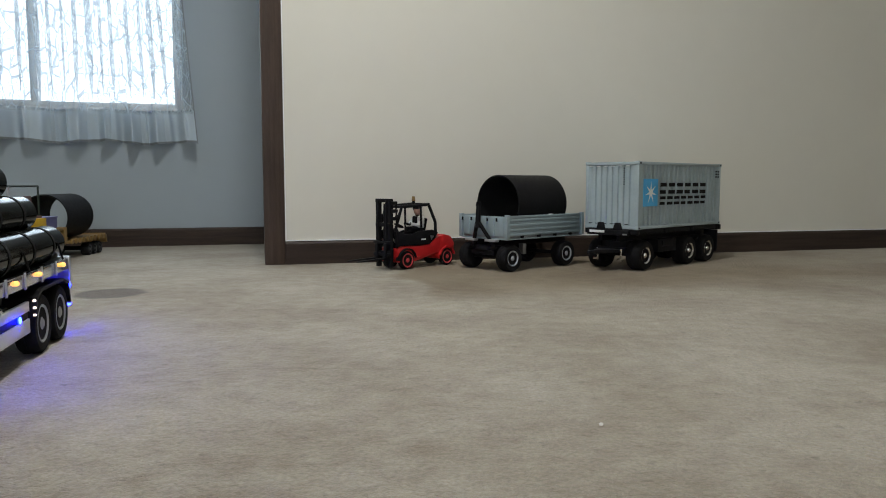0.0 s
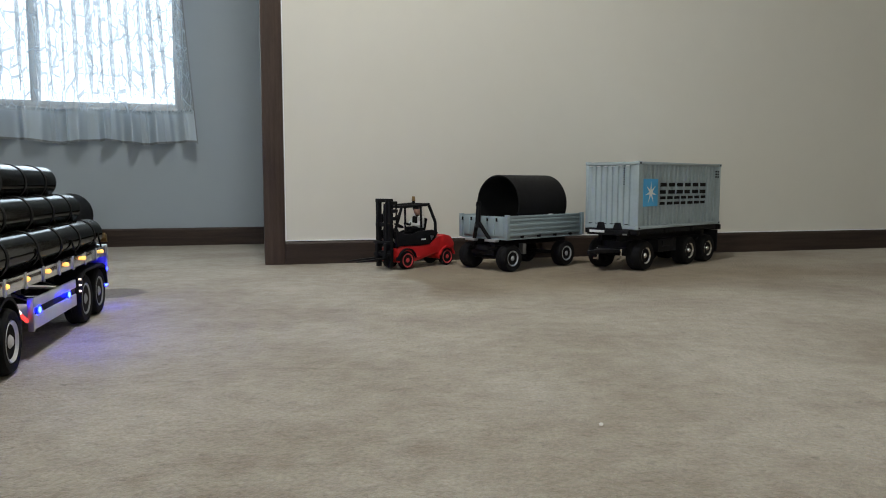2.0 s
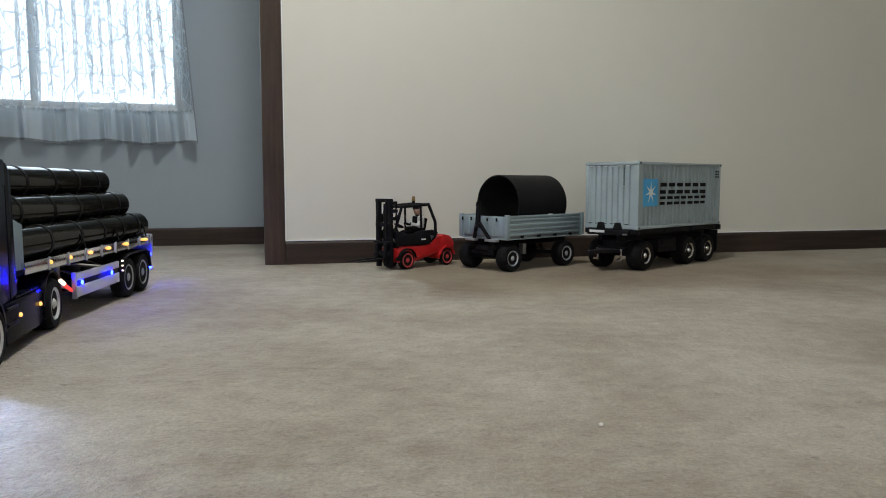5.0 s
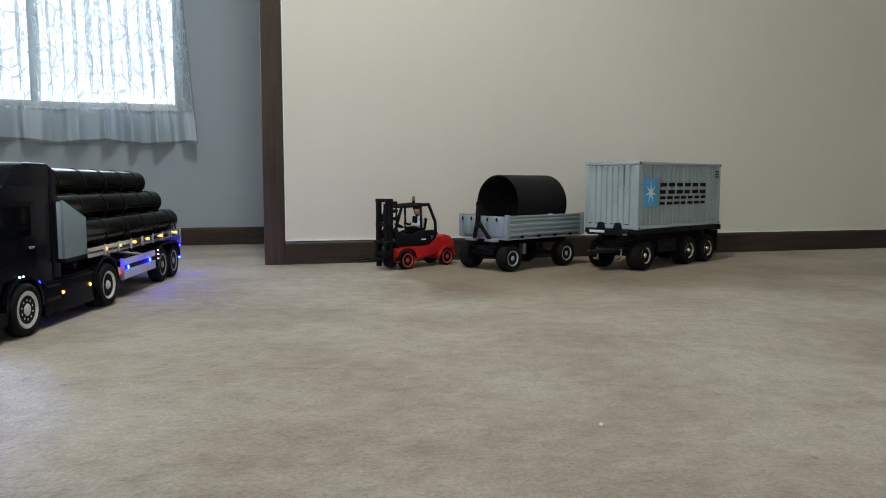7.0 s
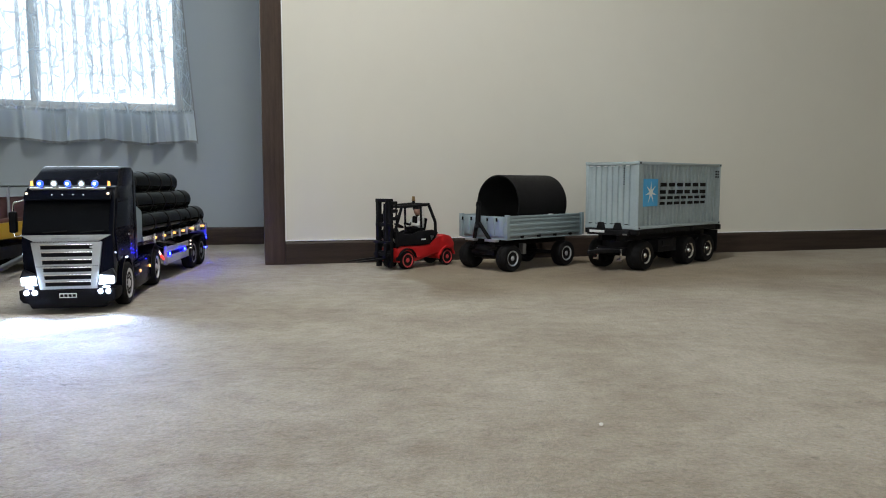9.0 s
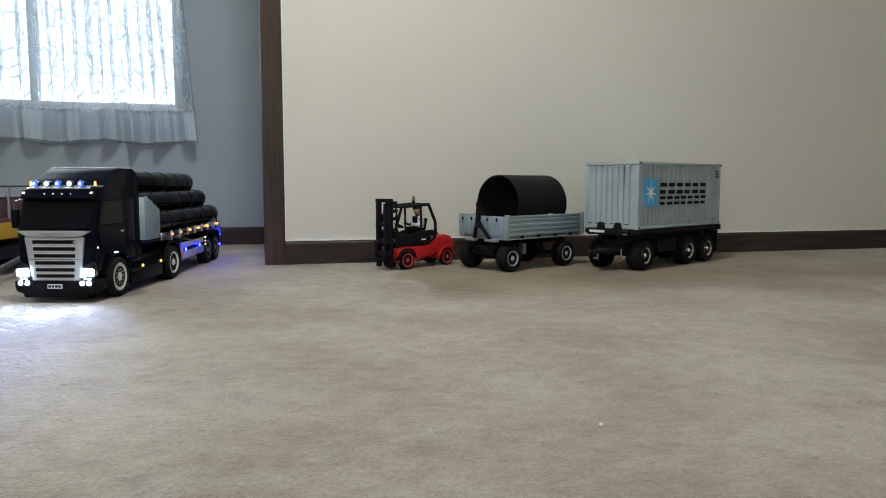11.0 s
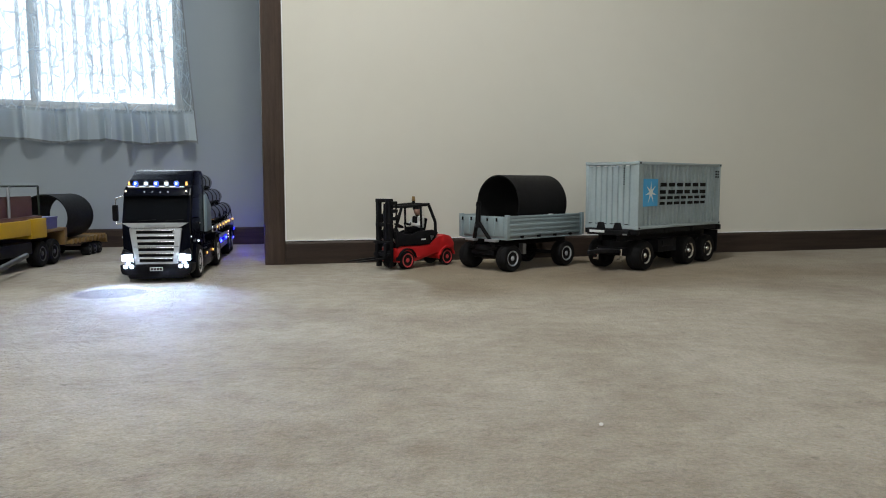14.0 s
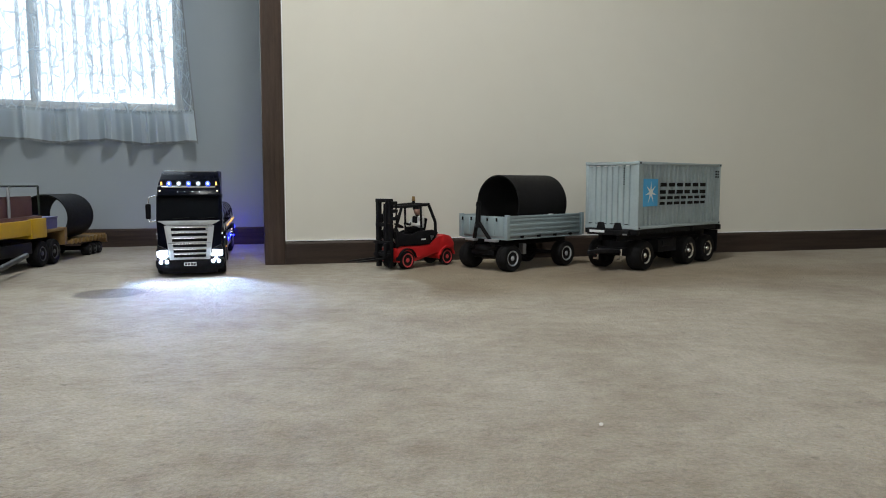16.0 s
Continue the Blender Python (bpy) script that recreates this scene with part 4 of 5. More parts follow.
# ---- forklift ----
def doll(m):
    """A small plain seated driver doll."""
    bm = B()
    box(bm, -0.012, 0.010, -0.014, 0.014, 0.0, 0.034, 0.005)
    ball(bm, (0.0, 0, 0.047), 0.0105, 1, 0.95, 1.1)
    for s in (1, -1):
        rod(bm, (0.0, s * 0.015, 0.030), (0.014, s * 0.017, 0.012), 0.0045, 8)
        rod(bm, (0.014, s * 0.017, 0.012), (0.034, s * 0.010, 0.016), 0.004, 8)
        rod(bm, (0.0, s * 0.008, 0.002), (0.032, s * 0.009, 0.002), 0.006, 8)
    ob = solid("driver_doll", bm, BLACK, m, "small plain seated doll with dark vest and white sleeves", "doll")
    ob.data.materials.append(WHITE)
    ob.data.materials.append(SKIN)
    for p in ob.data.polygons:
        c = p.center
        p.material_index = 1 if abs(c.y) > 0.0105 and c.z > 0.010 else 2 if 0.036 < c.z < 0.052 and c.x > -0.004 else 0
    return ob


def forklift():
    m = pose(-0.129, 2.049, 0, 0, 0, 225)
    f = thing("forklift", m, "red and black model forklift with raised mast", "model forklift")
    body = [(0.030, 0.020), (0.036, 0.060), (0.012, 0.067), (-0.060, 0.064), (-0.092, 0.066), (-0.130, 0.090), (-0.180, 0.086), (-0.194, 0.066), (-0.192, 0.036), (-0.184, 0.022), (-0.130, 0.020), (-0.128, 0.040), (-0.036, 0.020)]
    part("body", slab(B(), body, -0.036, 0.036, 0.004), RED, f, "red painted body")
    part("counterweight", slab(B(), [(-0.132, 0.040), (-0.134, 0.088), (-0.150, 0.094), (-0.180, 0.087), (-0.195, 0.066), (-0.194, 0.040)], -0.038, 0.038, 0.009), RED, f, "red counterweight")
    part("engine_cover", slab(B(), [(-0.02, 0.066), (-0.118, 0.068), (-0.124, 0.096), (-0.105, 0.104), (-0.045, 0.100), (-0.02, 0.080)], -0.032, 0.032, 0.004), BLACK, f, "black engine cover")
    for s in (1, -1):
        flank = [(0.034, 0.0665), (0.038, 0.098), (0.030, 0.110), (0.010, 0.100), (-0.020, 0.097), (-0.050, 0.106), (-0.104, 0.108), (-0.126, 0.099), (-0.092, 0.0665)]
        part("cab_flank", slab(B(), flank, s * 0.0300, s * 0.0375, 0.002), BLACK, f, "black cab flank")
        part("step_plate", box(B(), -0.052, 0.004, s * 0.0365, s * 0.0400, 0.030, 0.034, 0.001), RED, f, "red step")
        part("pale_triangle", slab(B(), [(-0.096, 0.078), (-0.108, 0.090), (-0.092, 0.092)], s * 0.0376, s * 0.0382), STEEL, f)
    part("dashboard", slab(B(), [(0.030, 0.060), (0.034, 0.112), (0.026, 0.118), (0.008, 0.072), (0.004, 0.062)], -0.030, 0.030, 0.003), BLACK, f, "black dashboard")
    part("seat", slab(B(), [(-0.040, 0.098), (-0.088, 0.098), (-0.100, 0.140), (-0.090, 0.142), (-0.080, 0.110), (-0.040, 0.108)], -0.020, 0.020, 0.003), BLACK, f, "black seat")
    part("steering_wheel", lathe(bm2 := B(), [(0.0135, -0.001), (0.0150, 0.0), (0.0135, 0.001), (0.012, 0.0)], 20), BLACK, f, "", (-0.004, 0, 0.122)).rotation_euler = (radians(90), radians(-30), 0)
    for s in (1, -1):
        g = B()
        rod(g, (0.032, s * 0.034, 0.066), (0.040, s * 0.034, 0.110), 0.0042, 8)
        rod(g, (0.040, s * 0.034, 0.110), (0.016, s * 0.034, 0.176), 0.0042, 8)
        part("front_pillar", g, BLACK, f)
        g = B()
        rod(g, (-0.118, s * 0.034, 0.092), (-0.116, s * 0.034, 0.130), 0.0046, 8)
        rod(g, (-0.116, s * 0.034, 0.130), (-0.090, s * 0.034, 0.180), 0.0046, 8)
        part("rear_pillar", g, BLACK, f)
        part("middle_pillar", rod(B(), (-0.060, s * 0.034, 0.096), (-0.058, s * 0.034, 0.180), 0.0030, 8), BLACK, f)
        part("roof_beam", rod(B(), (0.016, s * 0.034, 0.177), (-0.090, s * 0.034, 0.182), 0.0046, 8), BLACK, f)
        part("front_mudguard", arch(B(), 0.0, 0.026, 0.034, 0.004, s * 0.028, s * 0.044, 0, 170), BLACK, f, "black mudguard")
        part("rear_mudguard", arch(B(), -0.160, 0.026, 0.032, 0.004, s * 0.028, s * 0.043, 10, 170), RED, f, "red mudguard")
    for i in range(7):
        x = 0.006 - i * 0.014
        part("roof_slat", box(B(), x - 0.003, x + 0.003, -0.034, 0.034, 0.1765, 0.1805, 0.001), BLACK, f)
    part("front_roof_bar", rod(B(), (0.016, -0.034, 0.177), (0.016, 0.034, 0.177), 0.0036, 8), BLACK, f)
    part("rear_roof_bar", rod(B(), (-0.090, -0.034, 0.182), (-0.090, 0.034, 0.182), 0.0036, 8), BLACK, f)
    bc = part("beacon", rod(B(), (-0.061, 0.0, 0.182), (-0.061, 0.0, 0.192), 0.004, 10), BLACK, f, "black beacon base")
    part("beacon_cap", rod(B(), (-0.061, 0, 0.192), (-0.061, 0, 0.205), 0.0052, 12, 0.004), OCHRE, bc, "amber beacon cap")
    part("label_bar", box(B(), -0.074, -0.056, 0.0376, 0.0382, 0.080, 0.084), WHITE, f, "pale unreadable label bar")
    # mast of two pairs of channels
    for s in (1, -1):
        part("mast_channel", box(B(), 0.044, 0.056, s * 0.020, s * 0.031, 0.008, 0.200, 0.0015), BLACK, f, "black mast channel")
        part("inner_channel", box(B(), 0.047, 0.060, s * 0.0145, s * 0.0195, 0.010, 0.196, 0.0015), BLACK, f)
        part("fork", slab(B(), [(0.062, 0.076), (0.066, 0.076), (0.068, 0.036), (0.165, 0.033), (0.165, 0.030), (0.062, 0.030)], s * 0.014, s * 0.023, 0.0006), BLACK, f, "black fork tine")
        part("tilt_ram", rod(B(), (0.045, s * 0.024, 0.09), (0.0, s * 0.024, 0.055), 0.003, 8), STEEL, f)
        part("head_lamp", rod(B(), (0.030, s * 0.036, 0.150), (0.037, s * 0.036, 0.150), 0.006, 12), BLACK, f)
        wheel(f, (0.0, s * 0.034, 0.026), s, 0.026, 0.018, RED_RIM, 0.12, 6, 0.78)
        wheel(f, (-0.160, s * 0.033, 0.0255), s, 0.0255, 0.017, RED_RIM, 0.12, 6, 0.78)
    part("lift_cylinder", rod(B(), (0.050, 0.007, 0.012), (0.050, 0.007, 0.186), 0.0075, 14), BLACK, f, "black lift cylinder")
    for y, z in ((0.034, 0.188), (0.036, 0.166), (0.035, 0.145)):
        part("hose_guide", box(B(), 0.036, 0.052, y - 0.006, y + 0.006, z - 0.005, z + 0.005, 0.002), BLACK, f, "black hose guide")
    part("hose", rod(B(), (0.040, 0.038, 0.190), (0.036, 0.036, 0.110), 0.0026, 8), RUBBER, f, "black hydraulic hose")
    for z in (0.196, 0.128, 0.050):
        part("mast_crossbar", box(B(), 0.046, 0.058, -0.030, 0.030, z - 0.006, z + 0.004, 0.001), BLACK, f)
    for z in (0.078, 0.044):
        part("carriage_bar", box(B(), 0.0565, 0.063, -0.034, 0.034, z - 0.004, z + 0.004, 0.001), BLACK, f)
    doll(m @ pose(-0.074, 0.004, 0.1085) @ Matrix.Scale(1.16, 4))


# ---- drawbar trailer with drum ----
def dropside_trailer():
    yaw = 41.5
    m = pose(0.174, 1.941, 0, 0, 0, yaw) @ pose(0, 0, 0)
    # x runs back from the front board, y from the near side to the far side
    t = thing("drawbar_trailer", m, "blue-grey dropside model trailer with black wheels", "model trailer")
    L, W = 0.323, 0.180
    part("bed", box(B(), 0.003, L - 0.003, 0.004, W - 0.004, 0.092, 0.099, 0.001), STEEL, t, "grey bed")
    for y0, y1, out in ((0.0, 0.005, 0), (W - 0.005, W, W)):
        bd = part("side_board", box(B(), 0.006, L - 0.006, y0, y1, 0.098, 0.152, 0.0008), SIDEBOARD, t, "ribbed blue-grey side board")
        k = -1 if out == 0 else 1
        for z in (0.102, 0.1155, 0.128, 0.1415, 0.151):
            part("rib", box(B(), 0.008, L - 0.008, out - (0.0032 if k < 0 else 0), out + (0.0032 if k > 0 else 0), z - 0.0036, z + 0.0036, 0.0014), SIDEBOARD, bd)
        for x in (0.06, 0.13, 0.20, 0.27):
            part("hinge", box(B(), x - 0.004, x + 0.004, out - 0.004, out + 0.004, 0.092, 0.099, 0.001), BLACK, bd)
    for x0, x1 in ((0.0, 0.005), (L - 0.005, L)):
        bd = part("end_board", box(B(), x0, x1, 0.006, W - 0.006, 0.098, 0.152, 0.0008), SIDEBOARD, t, "blue-grey end board")
        for y in (0.022, 0.058, 0.09, 0.122, 0.158):
            o = -0.003 if x0 == 0 else 0.0
            part("stiffener", box(B(), x0 + o, x1 + o + 0.003, y - 0.011, y + 0.011, 0.100, 0.149, 0.0015), SIDEBOARD, bd)
            part("latch", box(B(), x0 - 0.0055 if x0 == 0 else x1, x0 - 0.003 if x0 == 0 else x1 + 0.003, y + 0.012, y + 0.017, 0.138, 0.148, 0.0008), BLACK, bd)
    for x in (0.0, L):
        for y in (0.0, W):
            part("corner_post", box(B(), x - 0.0055, x + 0.0055, y - 0.0055, y + 0.0055, 0.091, 0.157, 0.0012), SIDEBOARD, t, "blue-grey corner post")
    part("clip", box(B(), 0.176, 0.190, -0.002, 0.006, 0.152, 0.156, 0.001), WHITE, t, "small white clip")
    part("underframe", box(B(), 0.0, L, -0.002, W + 0.002, 0.088, 0.092, 0.001), SIDEBOARD, t, "thin blue-grey frame edge")
    for y in (0.06, 0.12):
        part("chassis_beam", box(B(), 0.01, L - 0.01, y - 0.006, y + 0.006, 0.068, 0.088, 0.001), BLACK, t)
    part("turntable", rod(B(), (0.03, W / 2, 0.058), (0.03, W / 2, 0.070), 0.045, 24), BLACK, t, "black turntable ring")
    part("bogie", box(B(), -0.005, 0.065, 0.045, 0.135, 0.044, 0.058, 0.002), BLACK, t)
    part("toolbox", box(B(), 0.078, 0.092, 0.012, 0.03, 0.045, 0.074, 0.002), STEEL, t, "grey chock")
    # folded drawbar, an A-frame standing up before the front board
    db = part("drawbar", rod(B(), (-0.024, 0.090, 0.120), (-0.021, 0.090, 0.182), 0.0075, 10, 0.0065), BLACK, t, "black folded drawbar")
    for y in (0.045, 0.135):
        part("drawbar_strut", rod(B(), (0.002, y, 0.062), (-0.023, 0.090 + (y - 0.09) * 0.10, 0.134), 0.0055, 10), BLACK, db)
    part("drawbar_hinge", rod(B(), (0.000, 0.036, 0.064), (0.000, 0.144, 0.064), 0.0050, 10), BLACK, db)
    part("towing_eye", lathe(B(), [(0.008, -0.002), (0.011, 0.0), (0.008, 0.002), (0.006, 0.0)], 16), BLACK, db, "", (-0.021, 0.090, 0.184))
    for y0, y1 in ((0.030, 0.072), (0.112, 0.150)):
        part("front_step", box(B(), -0.016, 0.000, y0, y1, 0.082, 0.089, 0.0015), SILVER, t, "pale grey front step")

    for x in (0.024, 0.256):
        part("axle", rod(B(), (x, 0.02, 0.037), (x, W - 0.02, 0.037), 0.006, 10), BLACK, t)
        for y, s in ((0.016, -1), (W - 0.016, 1)):
            wheel(t, (x, y, 0.0375), s, 0.0375, 0.034, SILVER, 0.16, 6, 0.58)
    d = thing("black_tube", m @ pose(0.055, W / 2, 0.0995 + 0.0835), "wide matt black tube lying on a trailer", "tube", "wide black tubes")
    part("shell", tube(B(), 0, 0.205, 0.0835, 0.003, seg=64), DRUM, d, "matt black tube wall")
    part("inner_lining", tube(B(), 0.004, 0.201, 0.0800, 0.0012, seg=64), DRUM, d)


# ---- container on its trailer ----
def container(m):
    c = thing("shipping_container", m, "grey corrugated model shipping container with blue and black print", "model container")
    L, W, H = 0.463, 0.175, 0.186

    def waves(bm, length, z0, z1, pitch, depth, put):
        n = int(length / pitch)
        pts = []
        for i in range(n):
            s = (length - n * pitch) / 2 + i * pitch
            pts += [(s, 0), (s + pitch * 0.46, 0), (s + pitch * 0.56, depth), (s + pitch * 0.90, depth)]
        pts = [(0, 0)] + pts + [(length, 0)]
        lo = [bm.verts.new(put(a, d, z0)) for a, d in pts]
        hi = [bm.verts.new(put(a, d, z1)) for a, d in pts]
        for i in range(len(pts) - 1):
            bm.faces.new((lo[i], lo[i + 1], hi[i + 1], hi[i]))
        return bm
    part("side_panel", waves(B(), L - 0.02, 0.010, H - 0.008, 0.0205, 0.0065, lambda a, d, z: (a + 0.01, 0.0012 + d, z)), BOXGREY, c, "corrugated grey side", smooth=False)
    part("side_panel", waves(B(), L - 0.02, 0.010, H - 0.008, 0.0205, 0.0065, lambda a, d, z: (a + 0.01, W - 0.0012 - d, z)), BOXGREY, c, "corrugated grey side", smooth=False)
    part("end_panel", waves(B(), W - 0.02, 0.010, H - 0.010, 0.0185, 0.0055, lambda a, d, z: (0.0015 + d, a + 0.01, z)), BOXGREY, c, "corrugated grey end", smooth=False)
    part("door", box(B(), L - 0.005, L - 0.001, 0.010, W / 2 - 0.001, 0.010, H - 0.010, 0.001), BOXGREY, c, "grey end door")
    part("door", box(B(), L - 0.005, L - 0.001, W / 2 + 0.001, W - 0.010, 0.010, H - 0.010, 0.001), BOXGREY, c, "grey end door")
    part("roof", box(B(), 0.004, L - 0.004, 0.004, W - 0.004, H - 0.004, H - 0.001), BOXGREY, c, "grey roof", smooth=False)
    part("container_floor", box(B(), 0.004, L - 0.004, 0.006, W - 0.006, 0.004, 0.009), BOXGREY, c, smooth=False)
    for z0, z1 in ((0.0, 0.010), (H - 0.009, H)):
        for y in (0.0, W - 0.005):
            part("long_rail", box(B(), 0.010, L - 0.010, y, y + 0.005, z0 + 0.0005, z1 - 0.0005, 0.0008), BOXGREY, c)
        for x in (0.0, L - 0.005):
            part("end_rail", box(B(), x, x + 0.005, 0.010, W - 0.010, z0 + 0.0005, z1 - 0.0005, 0.0008), BOXGREY, c)
    for x in (0.0, L - 0.010):
        for y in (0.0, W - 0.010):
            part("corner_pillar", box(B(), x + 0.0003, x + 0.0097, y + 0.0003, y + 0.0097, 0.009, H - 0.009, 0.001), BOXGREY, c)
            for z in (-0.0006, H - 0.0086):
                cc = part("corner_casting", box(B(), x - 0.0008, x + 0.0125, y - 0.0008, y + 0.0108, z, z + 0.0092, 0.0008), BOXGREY, c, "grey corner casting")
                k = -0.0010 if y == 0 else 0.0102
                part("casting_hole", box(B(), x + 0.0025, x + 0.0095, y + k, y + k + 0.0008, z + 0.0022, z + 0.0070), BOXBLACK, cc)
    # dashes under the top rail of the end
    for i in range(6):
        part("end_dash", box(B(), -0.0006, 0.0004, 0.030 + i * 0.024, 0.042 + i * 0.024, H - 0.0125, H - 0.0105), WHITE, c, "pale reflective dash")
        part("end_dash", box(B(), -0.0006, 0.0004, 0.030 + i * 0.024, 0.042 + i * 0.024, 0.0125, 0.0145), BOXBLACK, c)
    for i in range(8):
        part("code_bar", box(B(), 0.0006, 0.0014, 0.046, 0.049, H - 0.020 - i * 0.0062, H - 0.0165 - i * 0.0062), BOXBLACK, c, "dark unreadable code bar")
    for i in range(2):
        for k in range(3):
            part("code_bar", box(B(), L - 0.034 + i * 0.014, L - 0.026 + i * 0.014, -0.0002, 0.0006, H - 0.026 - k * 0.008, H - 0.021 - k * 0.008), BOXBLACK, c, "dark unreadable code bar")
    # blue square with a white star, and two rows of plain blocks, laid on the corrugation's crests
    sq = part("blue_square", box(B(), 0.024, 0.096, -0.0006, 0.0009, 0.063, 0.139), BOXBLUE, c, "blue square print", smooth=False)
    star = []
    for i in range(14):
        a = math.pi * i / 7 + math.pi / 2
        r = 0.030 if i % 2 == 0 else 0.0075
        star.append((0.060 + r * math.cos(a), 0.101 + r * math.sin(a)))
    part("white_star", slab(B(), star, -0.0012, -0.0007), WHITE, sq, "white pointed star", smooth=False)
    for z0, z1, k in ((0.097, 0.128, 6), (0.066, 0.090, 7)):
        w = (0.376 - 0.107) / k
        for i in range(k):
            x = 0.107 + i * w
            bm = B()
            bar = (z1 - z0) * 0.34
            box(bm, x + w * 0.06, x + w * (0.80 if i % 3 else 0.70), -0.0006, 0.0009, z0, z0 + bar)
            box(bm, x + w * 0.10, x + w * 0.80, -0.0006, 0.0009, z1 - bar, z1)
            part("print_block", bm, BOXBLACK, c, "plain black print block", smooth=False)
    return c


def container_trailer():
    m = pose(0.53, 1.95, 0, 0, 0, 42.5)
    t = thing("container_trailer", m, "black model trailer with chrome wheels under a container", "model trailer")
    L, W = 0.463, 0.175
    for y in (0.055, 0.115):
        part("chassis_beam", box(B(), -0.01, L + 0.004, y - 0.006, y + 0.006, 0.082, 0.1085, 0.001), BLACK, t, "black chassis beam")
    for x in (0.006, 0.15, 0.30, L - 0.006):
        part("cross_beam", box(B(), x - 0.008, x + 0.008, 0.002, W - 0.002, 0.1015, 0.1155, 0.001), BLACK, t, "black cross beam")
    part("side_beam", box(B(), 0.0, L + 0.006, 0.004, 0.012, 0.1025, 0.1150, 0.001), BLACK, t)
    part("side_beam", box(B(), 0.0, L + 0.006, W - 0.012, W - 0.004, 0.1025, 0.1150, 0.001), BLACK, t)
    part("rear_beam", box(B(), L - 0.004, L + 0.012, 0.0, W, 0.098, 0.114, 0.002), BLACK, t)
    part("front_plate", box(B(), -0.018, -0.006, 0.02, W - 0.02, 0.099, 0.113, 0.002), BLACK, t, "black front plate")
    part("pale_plate", box(B(), -0.0195, -0.0182, 0.095, 0.145, 0.105, 0.112, 0.0005), WHITE, t, "small pale plate with dark bars")
    part("marker", box(B(), -0.0195, -0.0182, 0.022, 0.036, 0.101, 0.105, 0.0005), STEEL, t)
    # the dark of the container's fork pockets, put in as black blocks
    for y in (0.060, 0.115):
        part("pocket_block", slab(B(), [(y - 0.014, 0.112), (y + 0.014, 0.112), (y + 0.007, 0.134), (y - 0.007, 0.134)], -0.012, -0.0015, 0.002, axis="x"), BLACK, t, "black block for the dark of a fork pocket")
    part("turntable", rod(B(), (0.05, W / 2, 0.064), (0.05, W / 2, 0.082), 0.05, 24), BLACK, t, "black turntable ring")
    part("bogie", box(B(), 0.0, 0.10, 0.04, 0.135, 0.048, 0.064, 0.002), BLACK, t)
    part("drawbar", slab(B(), [(0.0, 0.055), (0.0, 0.125), (-0.075, 0.094), (-0.10, 0.094), (-0.10, 0.084), (-0.075, 0.084)], 0.050, 0.060, 0.001, axis="z"), BLACK, t, "black triangular drawbar")
    for x, y in ((-0.014, 0.118), (-0.014, 0.040)):
        part("chrome_bracket", slab(B(), [(y, 0.028), (y + 0.016, 0.028), (y + 0.016, 0.034), (y + 0.006, 0.036), (y + 0.006, 0.062), (y, 0.062)], x, x + 0.004, 0.0006, axis="x"), CHROME, t, "chrome bracket")
    part("air_tank", rod(B(), (0.16, 0.03, 0.07), (0.22, 0.03, 0.07), 0.014, 16), BLACK, t)
    part("spare_box", box(B(), 0.14, 0.24, 0.02, 0.15, 0.045, 0.082, 0.003), BLACK, t)
    for x in (0.051, 0.290, 0.403):
        part("axle", rod(B(), (x, 0.03, 0.042), (x, W - 0.03, 0.042), 0.006, 10), BLACK, t)
        part("spring", box(B(), x - 0.035, x + 0.035, 0.046, 0.056, 0.045, 0.082, 0.004), BLACK, t)
        for y, s in ((0.024, -1), (W - 0.024, 1)):
            wheel(t, (x, y, 0.0425), s, 0.0425, 0.042, CHROME, 0.16, 10, 0.56)
    for y0, y1 in ((0.0, 0.045), (W - 0.045, W)):
        part("mud_flap", box(B(), L - 0.012, L - 0.008, y0, y1, 0.030, 0.098, 0.001), BLACK, t, "black mud flap")
    container(m @ pose(0, 0, 0.1162))


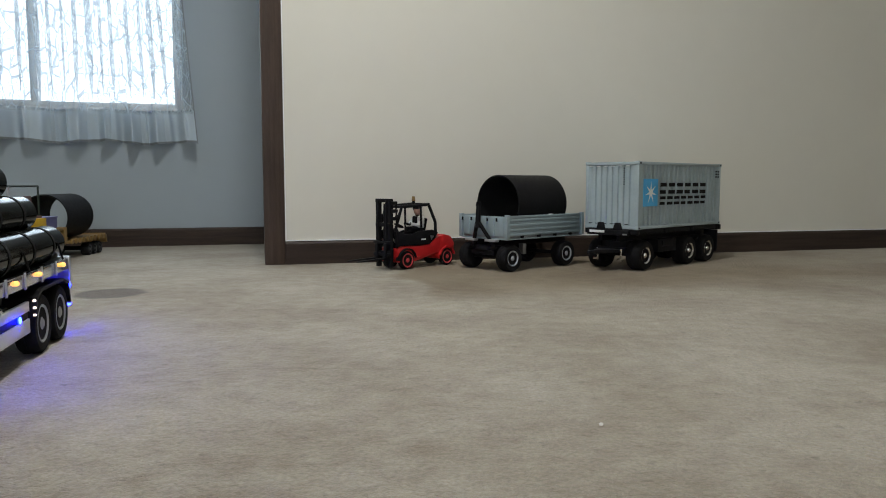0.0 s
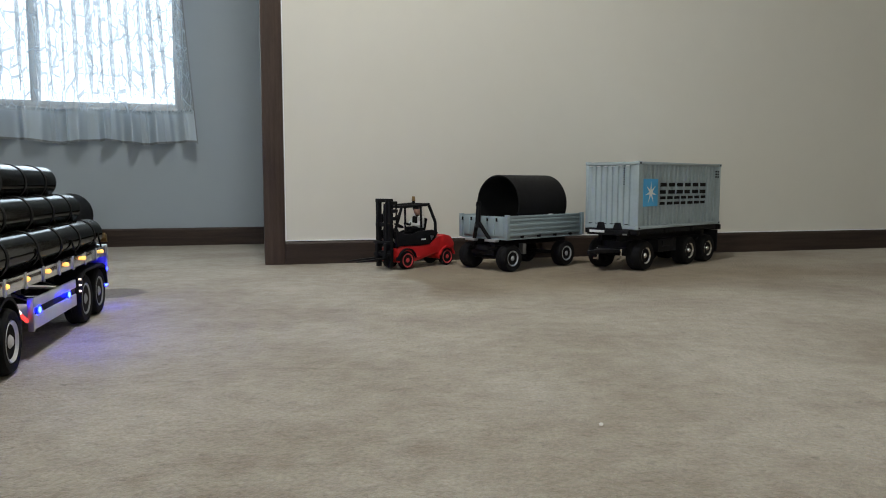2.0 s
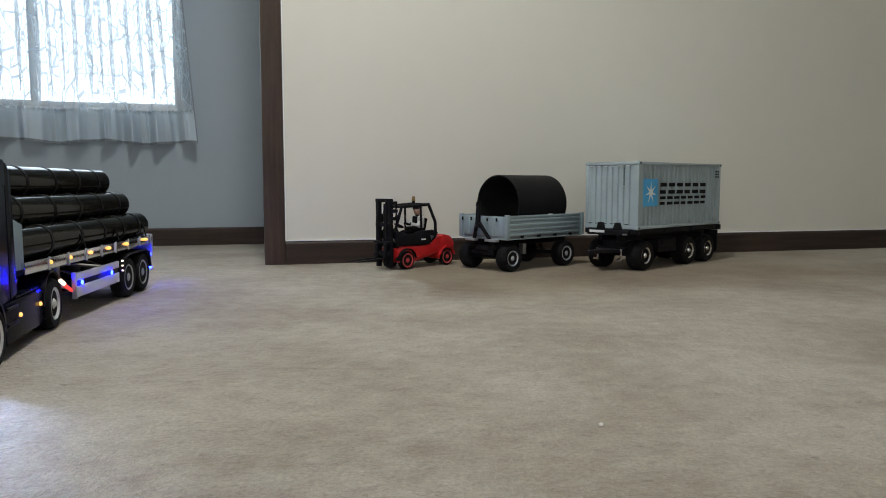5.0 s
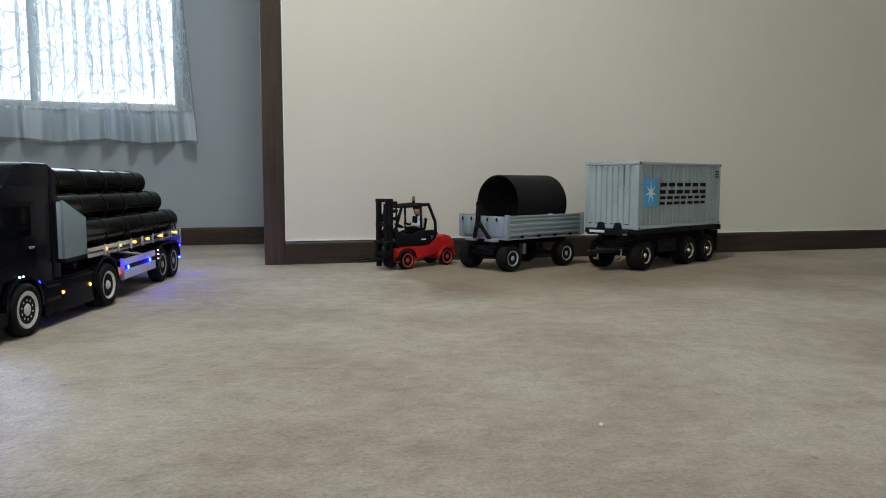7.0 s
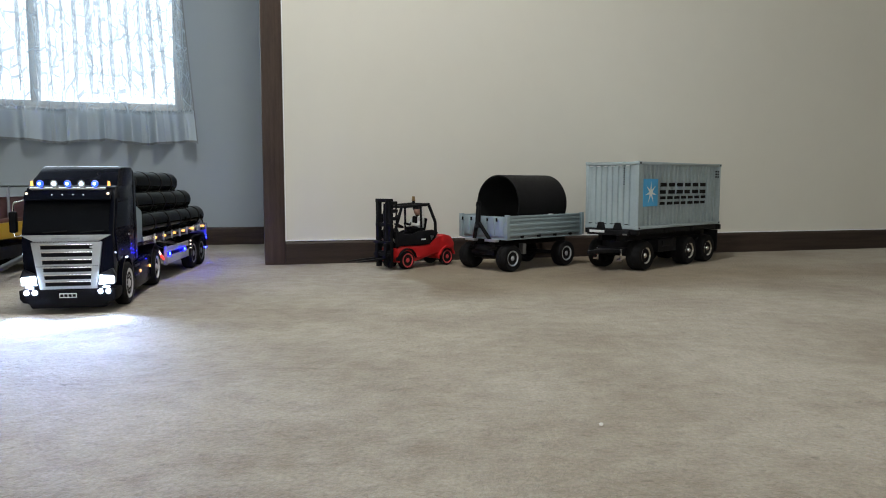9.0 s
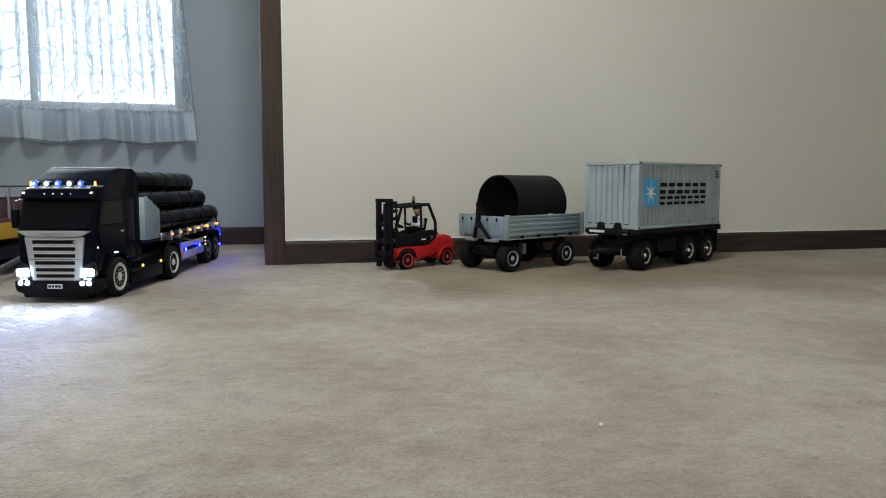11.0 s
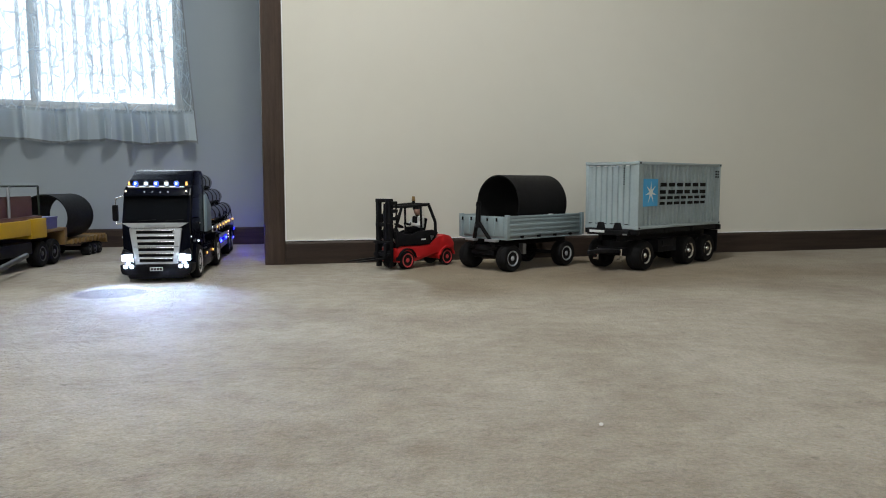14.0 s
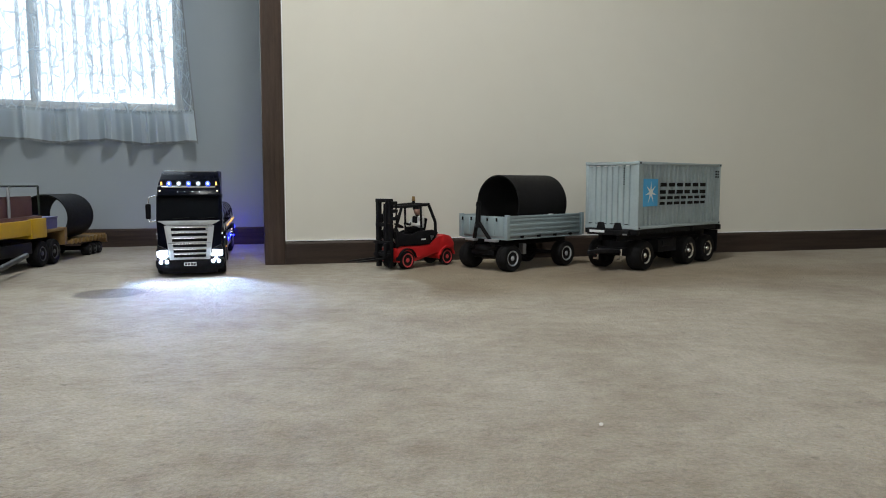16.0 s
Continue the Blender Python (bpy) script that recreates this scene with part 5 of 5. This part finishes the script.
# ---- yellow lorry and low loader by the far wall ----
def yellow_lorry():
    m = pose(-1.163, 2.076, 0, 0, 0, 95)
    t = thing("yellow_lorry", m, "yellow model lorry with dark rack and grey wheels", "model lorry")
    # x runs back along the visible side, y towards the far side
    part("body", box(B(), -0.50, 0.014, -0.006, 0.165, 0.098, 0.140, 0.003), YELLOW, t, "yellow body side")
    part("body_end", box(B(), -0.075, 0.016, -0.008, 0.167, 0.087, 0.143, 0.003), YELLOW, t, "yellow rear body section")
    part("top_board", box(B(), -0.50, 0.008, 0.0, 0.16, 0.140, 0.150, 0.002), BRICKRED, t, "brown top edge")
    part("chassis", box(B(), -0.52, 0.13, 0.05, 0.11, 0.050, 0.087, 0.002), BLACK, t, "black chassis")
    part("side_tank", box(B(), -0.33, -0.06, 0.0, 0.04, 0.045, 0.078, 0.003), BLACK, t, "black side tank")
    part("side_step", rod(B(), (-0.16, -0.03, 0.050), (-0.40, -0.06, 0.030), 0.007, 10), DARKSTEEL, t, "pale grey side tube")
    rk = part("rack", rod(B(), (-0.002, 0.004, 0.150), (-0.002, 0.004, 0.235), 0.0028, 8), GREENSTEEL, t, "dark green rack frame")
    part("rack_bar", rod(B(), (-0.30, 0.004, 0.235), (-0.002, 0.004, 0.235), 0.0028, 8), GREENSTEEL, rk)
    part("rack_bar", rod(B(), (-0.002, 0.004, 0.235), (-0.002, 0.15, 0.235), 0.0028, 8), GREENSTEEL, rk)
    part("rack_post", rod(B(), (-0.002, 0.15, 0.150), (-0.002, 0.15, 0.235), 0.0028, 8), GREENSTEEL, rk)
    part("rack_post", rod(B(), (-0.17, 0.004, 0.150), (-0.17, 0.004, 0.235), 0.004, 8), STEEL, rk)
    part("rack_board", box(B(), -0.32, -0.016, 0.016, 0.022, 0.150, 0.207, 0.002), BRICKRED, t, "brick-red inner board")
    part("coupling", rod(B(), (0.075, 0.08, 0.087), (0.075, 0.08, 0.096), 0.030, 20), BLACK, t)
    part("cab", slab(B(), [(-0.50, 0.05), (-0.50, 0.26), (-0.60, 0.26), (-0.66, 0.15), (-0.66, 0.05)], -0.01, 0.17, 0.006), YELLOW, t, "yellow cab")
    for x in (0.006, 0.084, -0.57):
        part("axle", rod(B(), (x, 0.02, 0.0385), (x, 0.14, 0.0385), 0.006, 10), BLACK, t)
        for y, s in ((0.018, -1), (0.142, 1)):
            wheel(t, (x, y, 0.0385), s, 0.0385, 0.034, DARKSTEEL, 0.35, 8, 0.56)
    l = thing("low_loader", m @ pose(0.0, 0.0, 0), "ochre model low-loader trailer with small wheels", "model trailer")
    part("gooseneck", box(B(), 0.02, 0.175, 0.006, 0.150, 0.097, 0.106, 0.002), OCHRE, l, "ochre gooseneck deck")
    part("neck_drop", box(B(), 0.160, 0.180, 0.004, 0.152, 0.052, 0.1065, 0.002), OCHRE, l, "ochre drop beam")
    bed = part("bed", box(B(), 0.178, 0.475, 0.002, 0.154, 0.052, 0.062, 0.002), OCHRE, l, "ochre low bed")
    for i in range(9):
        x = 0.20 + i * 0.031
        part("side_bracket", box(B(), x - 0.004, x + 0.004, -0.004, 0.002, 0.050, 0.066, 0.001), OCHRE, bed)
    part("ramp", slab(B(), [(0.476, 0.050), (0.476, 0.068), (0.494, 0.060), (0.498, 0.034), (0.492, 0.034), (0.486, 0.050)], 0.0, 0.154, 0.001), OCHRE, l, "ochre folded tail ramp")
    for x in (0.352, 0.394, 0.436):
        part("axle", rod(B(), (x, 0.02, 0.0205), (x, 0.13, 0.0205), 0.004, 8), BLACK, l)
        for y, s in ((0.016, -1), (0.140, 1)):
            wheel(l, (x, y, 0.021), s, 0.021, 0.026, DARKSTEEL, 0.4, 6)
    bx = thing("violet_crate", m @ pose(0.022, 0.008, 0.1065), "small violet-blue crate on the gooseneck", "crate")
    part("crate_body", box(B(), 0, 0.10, 0, 0.05, 0, 0.032, 0.002), VIOLET, bx)
    part("crate_lid", box(B(), -0.002, 0.102, -0.002, 0.052, 0.0322, 0.0362, 0.001), VIOLET, bx)
    d = thing("black_tube", m @ pose(0.19, 0.076, 0.0625 + 0.073), "wide matt black tube lying on a low loader", "tube", "wide black tubes")
    part("shell", tube(B(), 0, 0.20, 0.073, 0.003, seg=64), DRUM, d, "matt black tube wall")
    part("inner_lining", tube(B(), 0.004, 0.196, 0.0695, 0.0012, seg=64), DRUM, d)


def crumb():
    bm = B()
    bmesh.ops.create_icosphere(bm, subdivisions=2, radius=0.0022)
    for v in bm.verts:
        v.co += Vector([random.uniform(-0.0005, 0.0005) for _ in range(3)])
        v.co.z *= 0.7
    solid("crumb", bm, CRUMB, pose(0.159, 0.703, 0.0014), "tiny white crumb on the carpet", "crumb")


rooms()
window()
curtain()
ceiling_lamp()
forklift()
dropside_trailer()
container_trailer()
yellow_lorry()
crumb()
TRACTOR, TRACTOR_WHEELS = tractor_unit()
SEMI, SEMI_WHEELS = semi_trailer()
PIPES = pipes()


def motions():
    """The lorry backs past the camera; its wheels roll with the way each axle covers."""
    times = [r[0] for r in DRIVE]
    rows = [(t, pose(x, y, 0, 0, 0, a)) for t, x, y, a, b in DRIVE]
    semi = [(t, pose(x, y, 0, 0, 0, b)) for t, x, y, a, b in DRIVE]
    walk(TRACTOR, rows)
    walk(SEMI, semi)
    for ob, (y, z, x) in zip(PIPES, PIPE_PLACES):
        walk(ob, [(t, m @ pose(x, y, z)) for t, m in semi])
    for path, wheels in ((rows, TRACTOR_WHEELS), (semi, SEMI_WHEELS)):
        for w in wheels:
            home = w.location.copy()
            way, last = [0.0], None
            for (_, m0), (_, m1) in zip(path, path[1:]):
                step = m1 @ home - m0 @ home
                way.append(way[-1] + step.dot(m0.to_3x3() @ Vector((1, 0, 0))))
            fine = [k * 0.2 for k in range(81)]
            walk(w, [(t, pose(home.x, home.y, home.z, 0, math.degrees(float(np.interp(t, times, way)) / home.z), 0)) for t in fine])


motions()
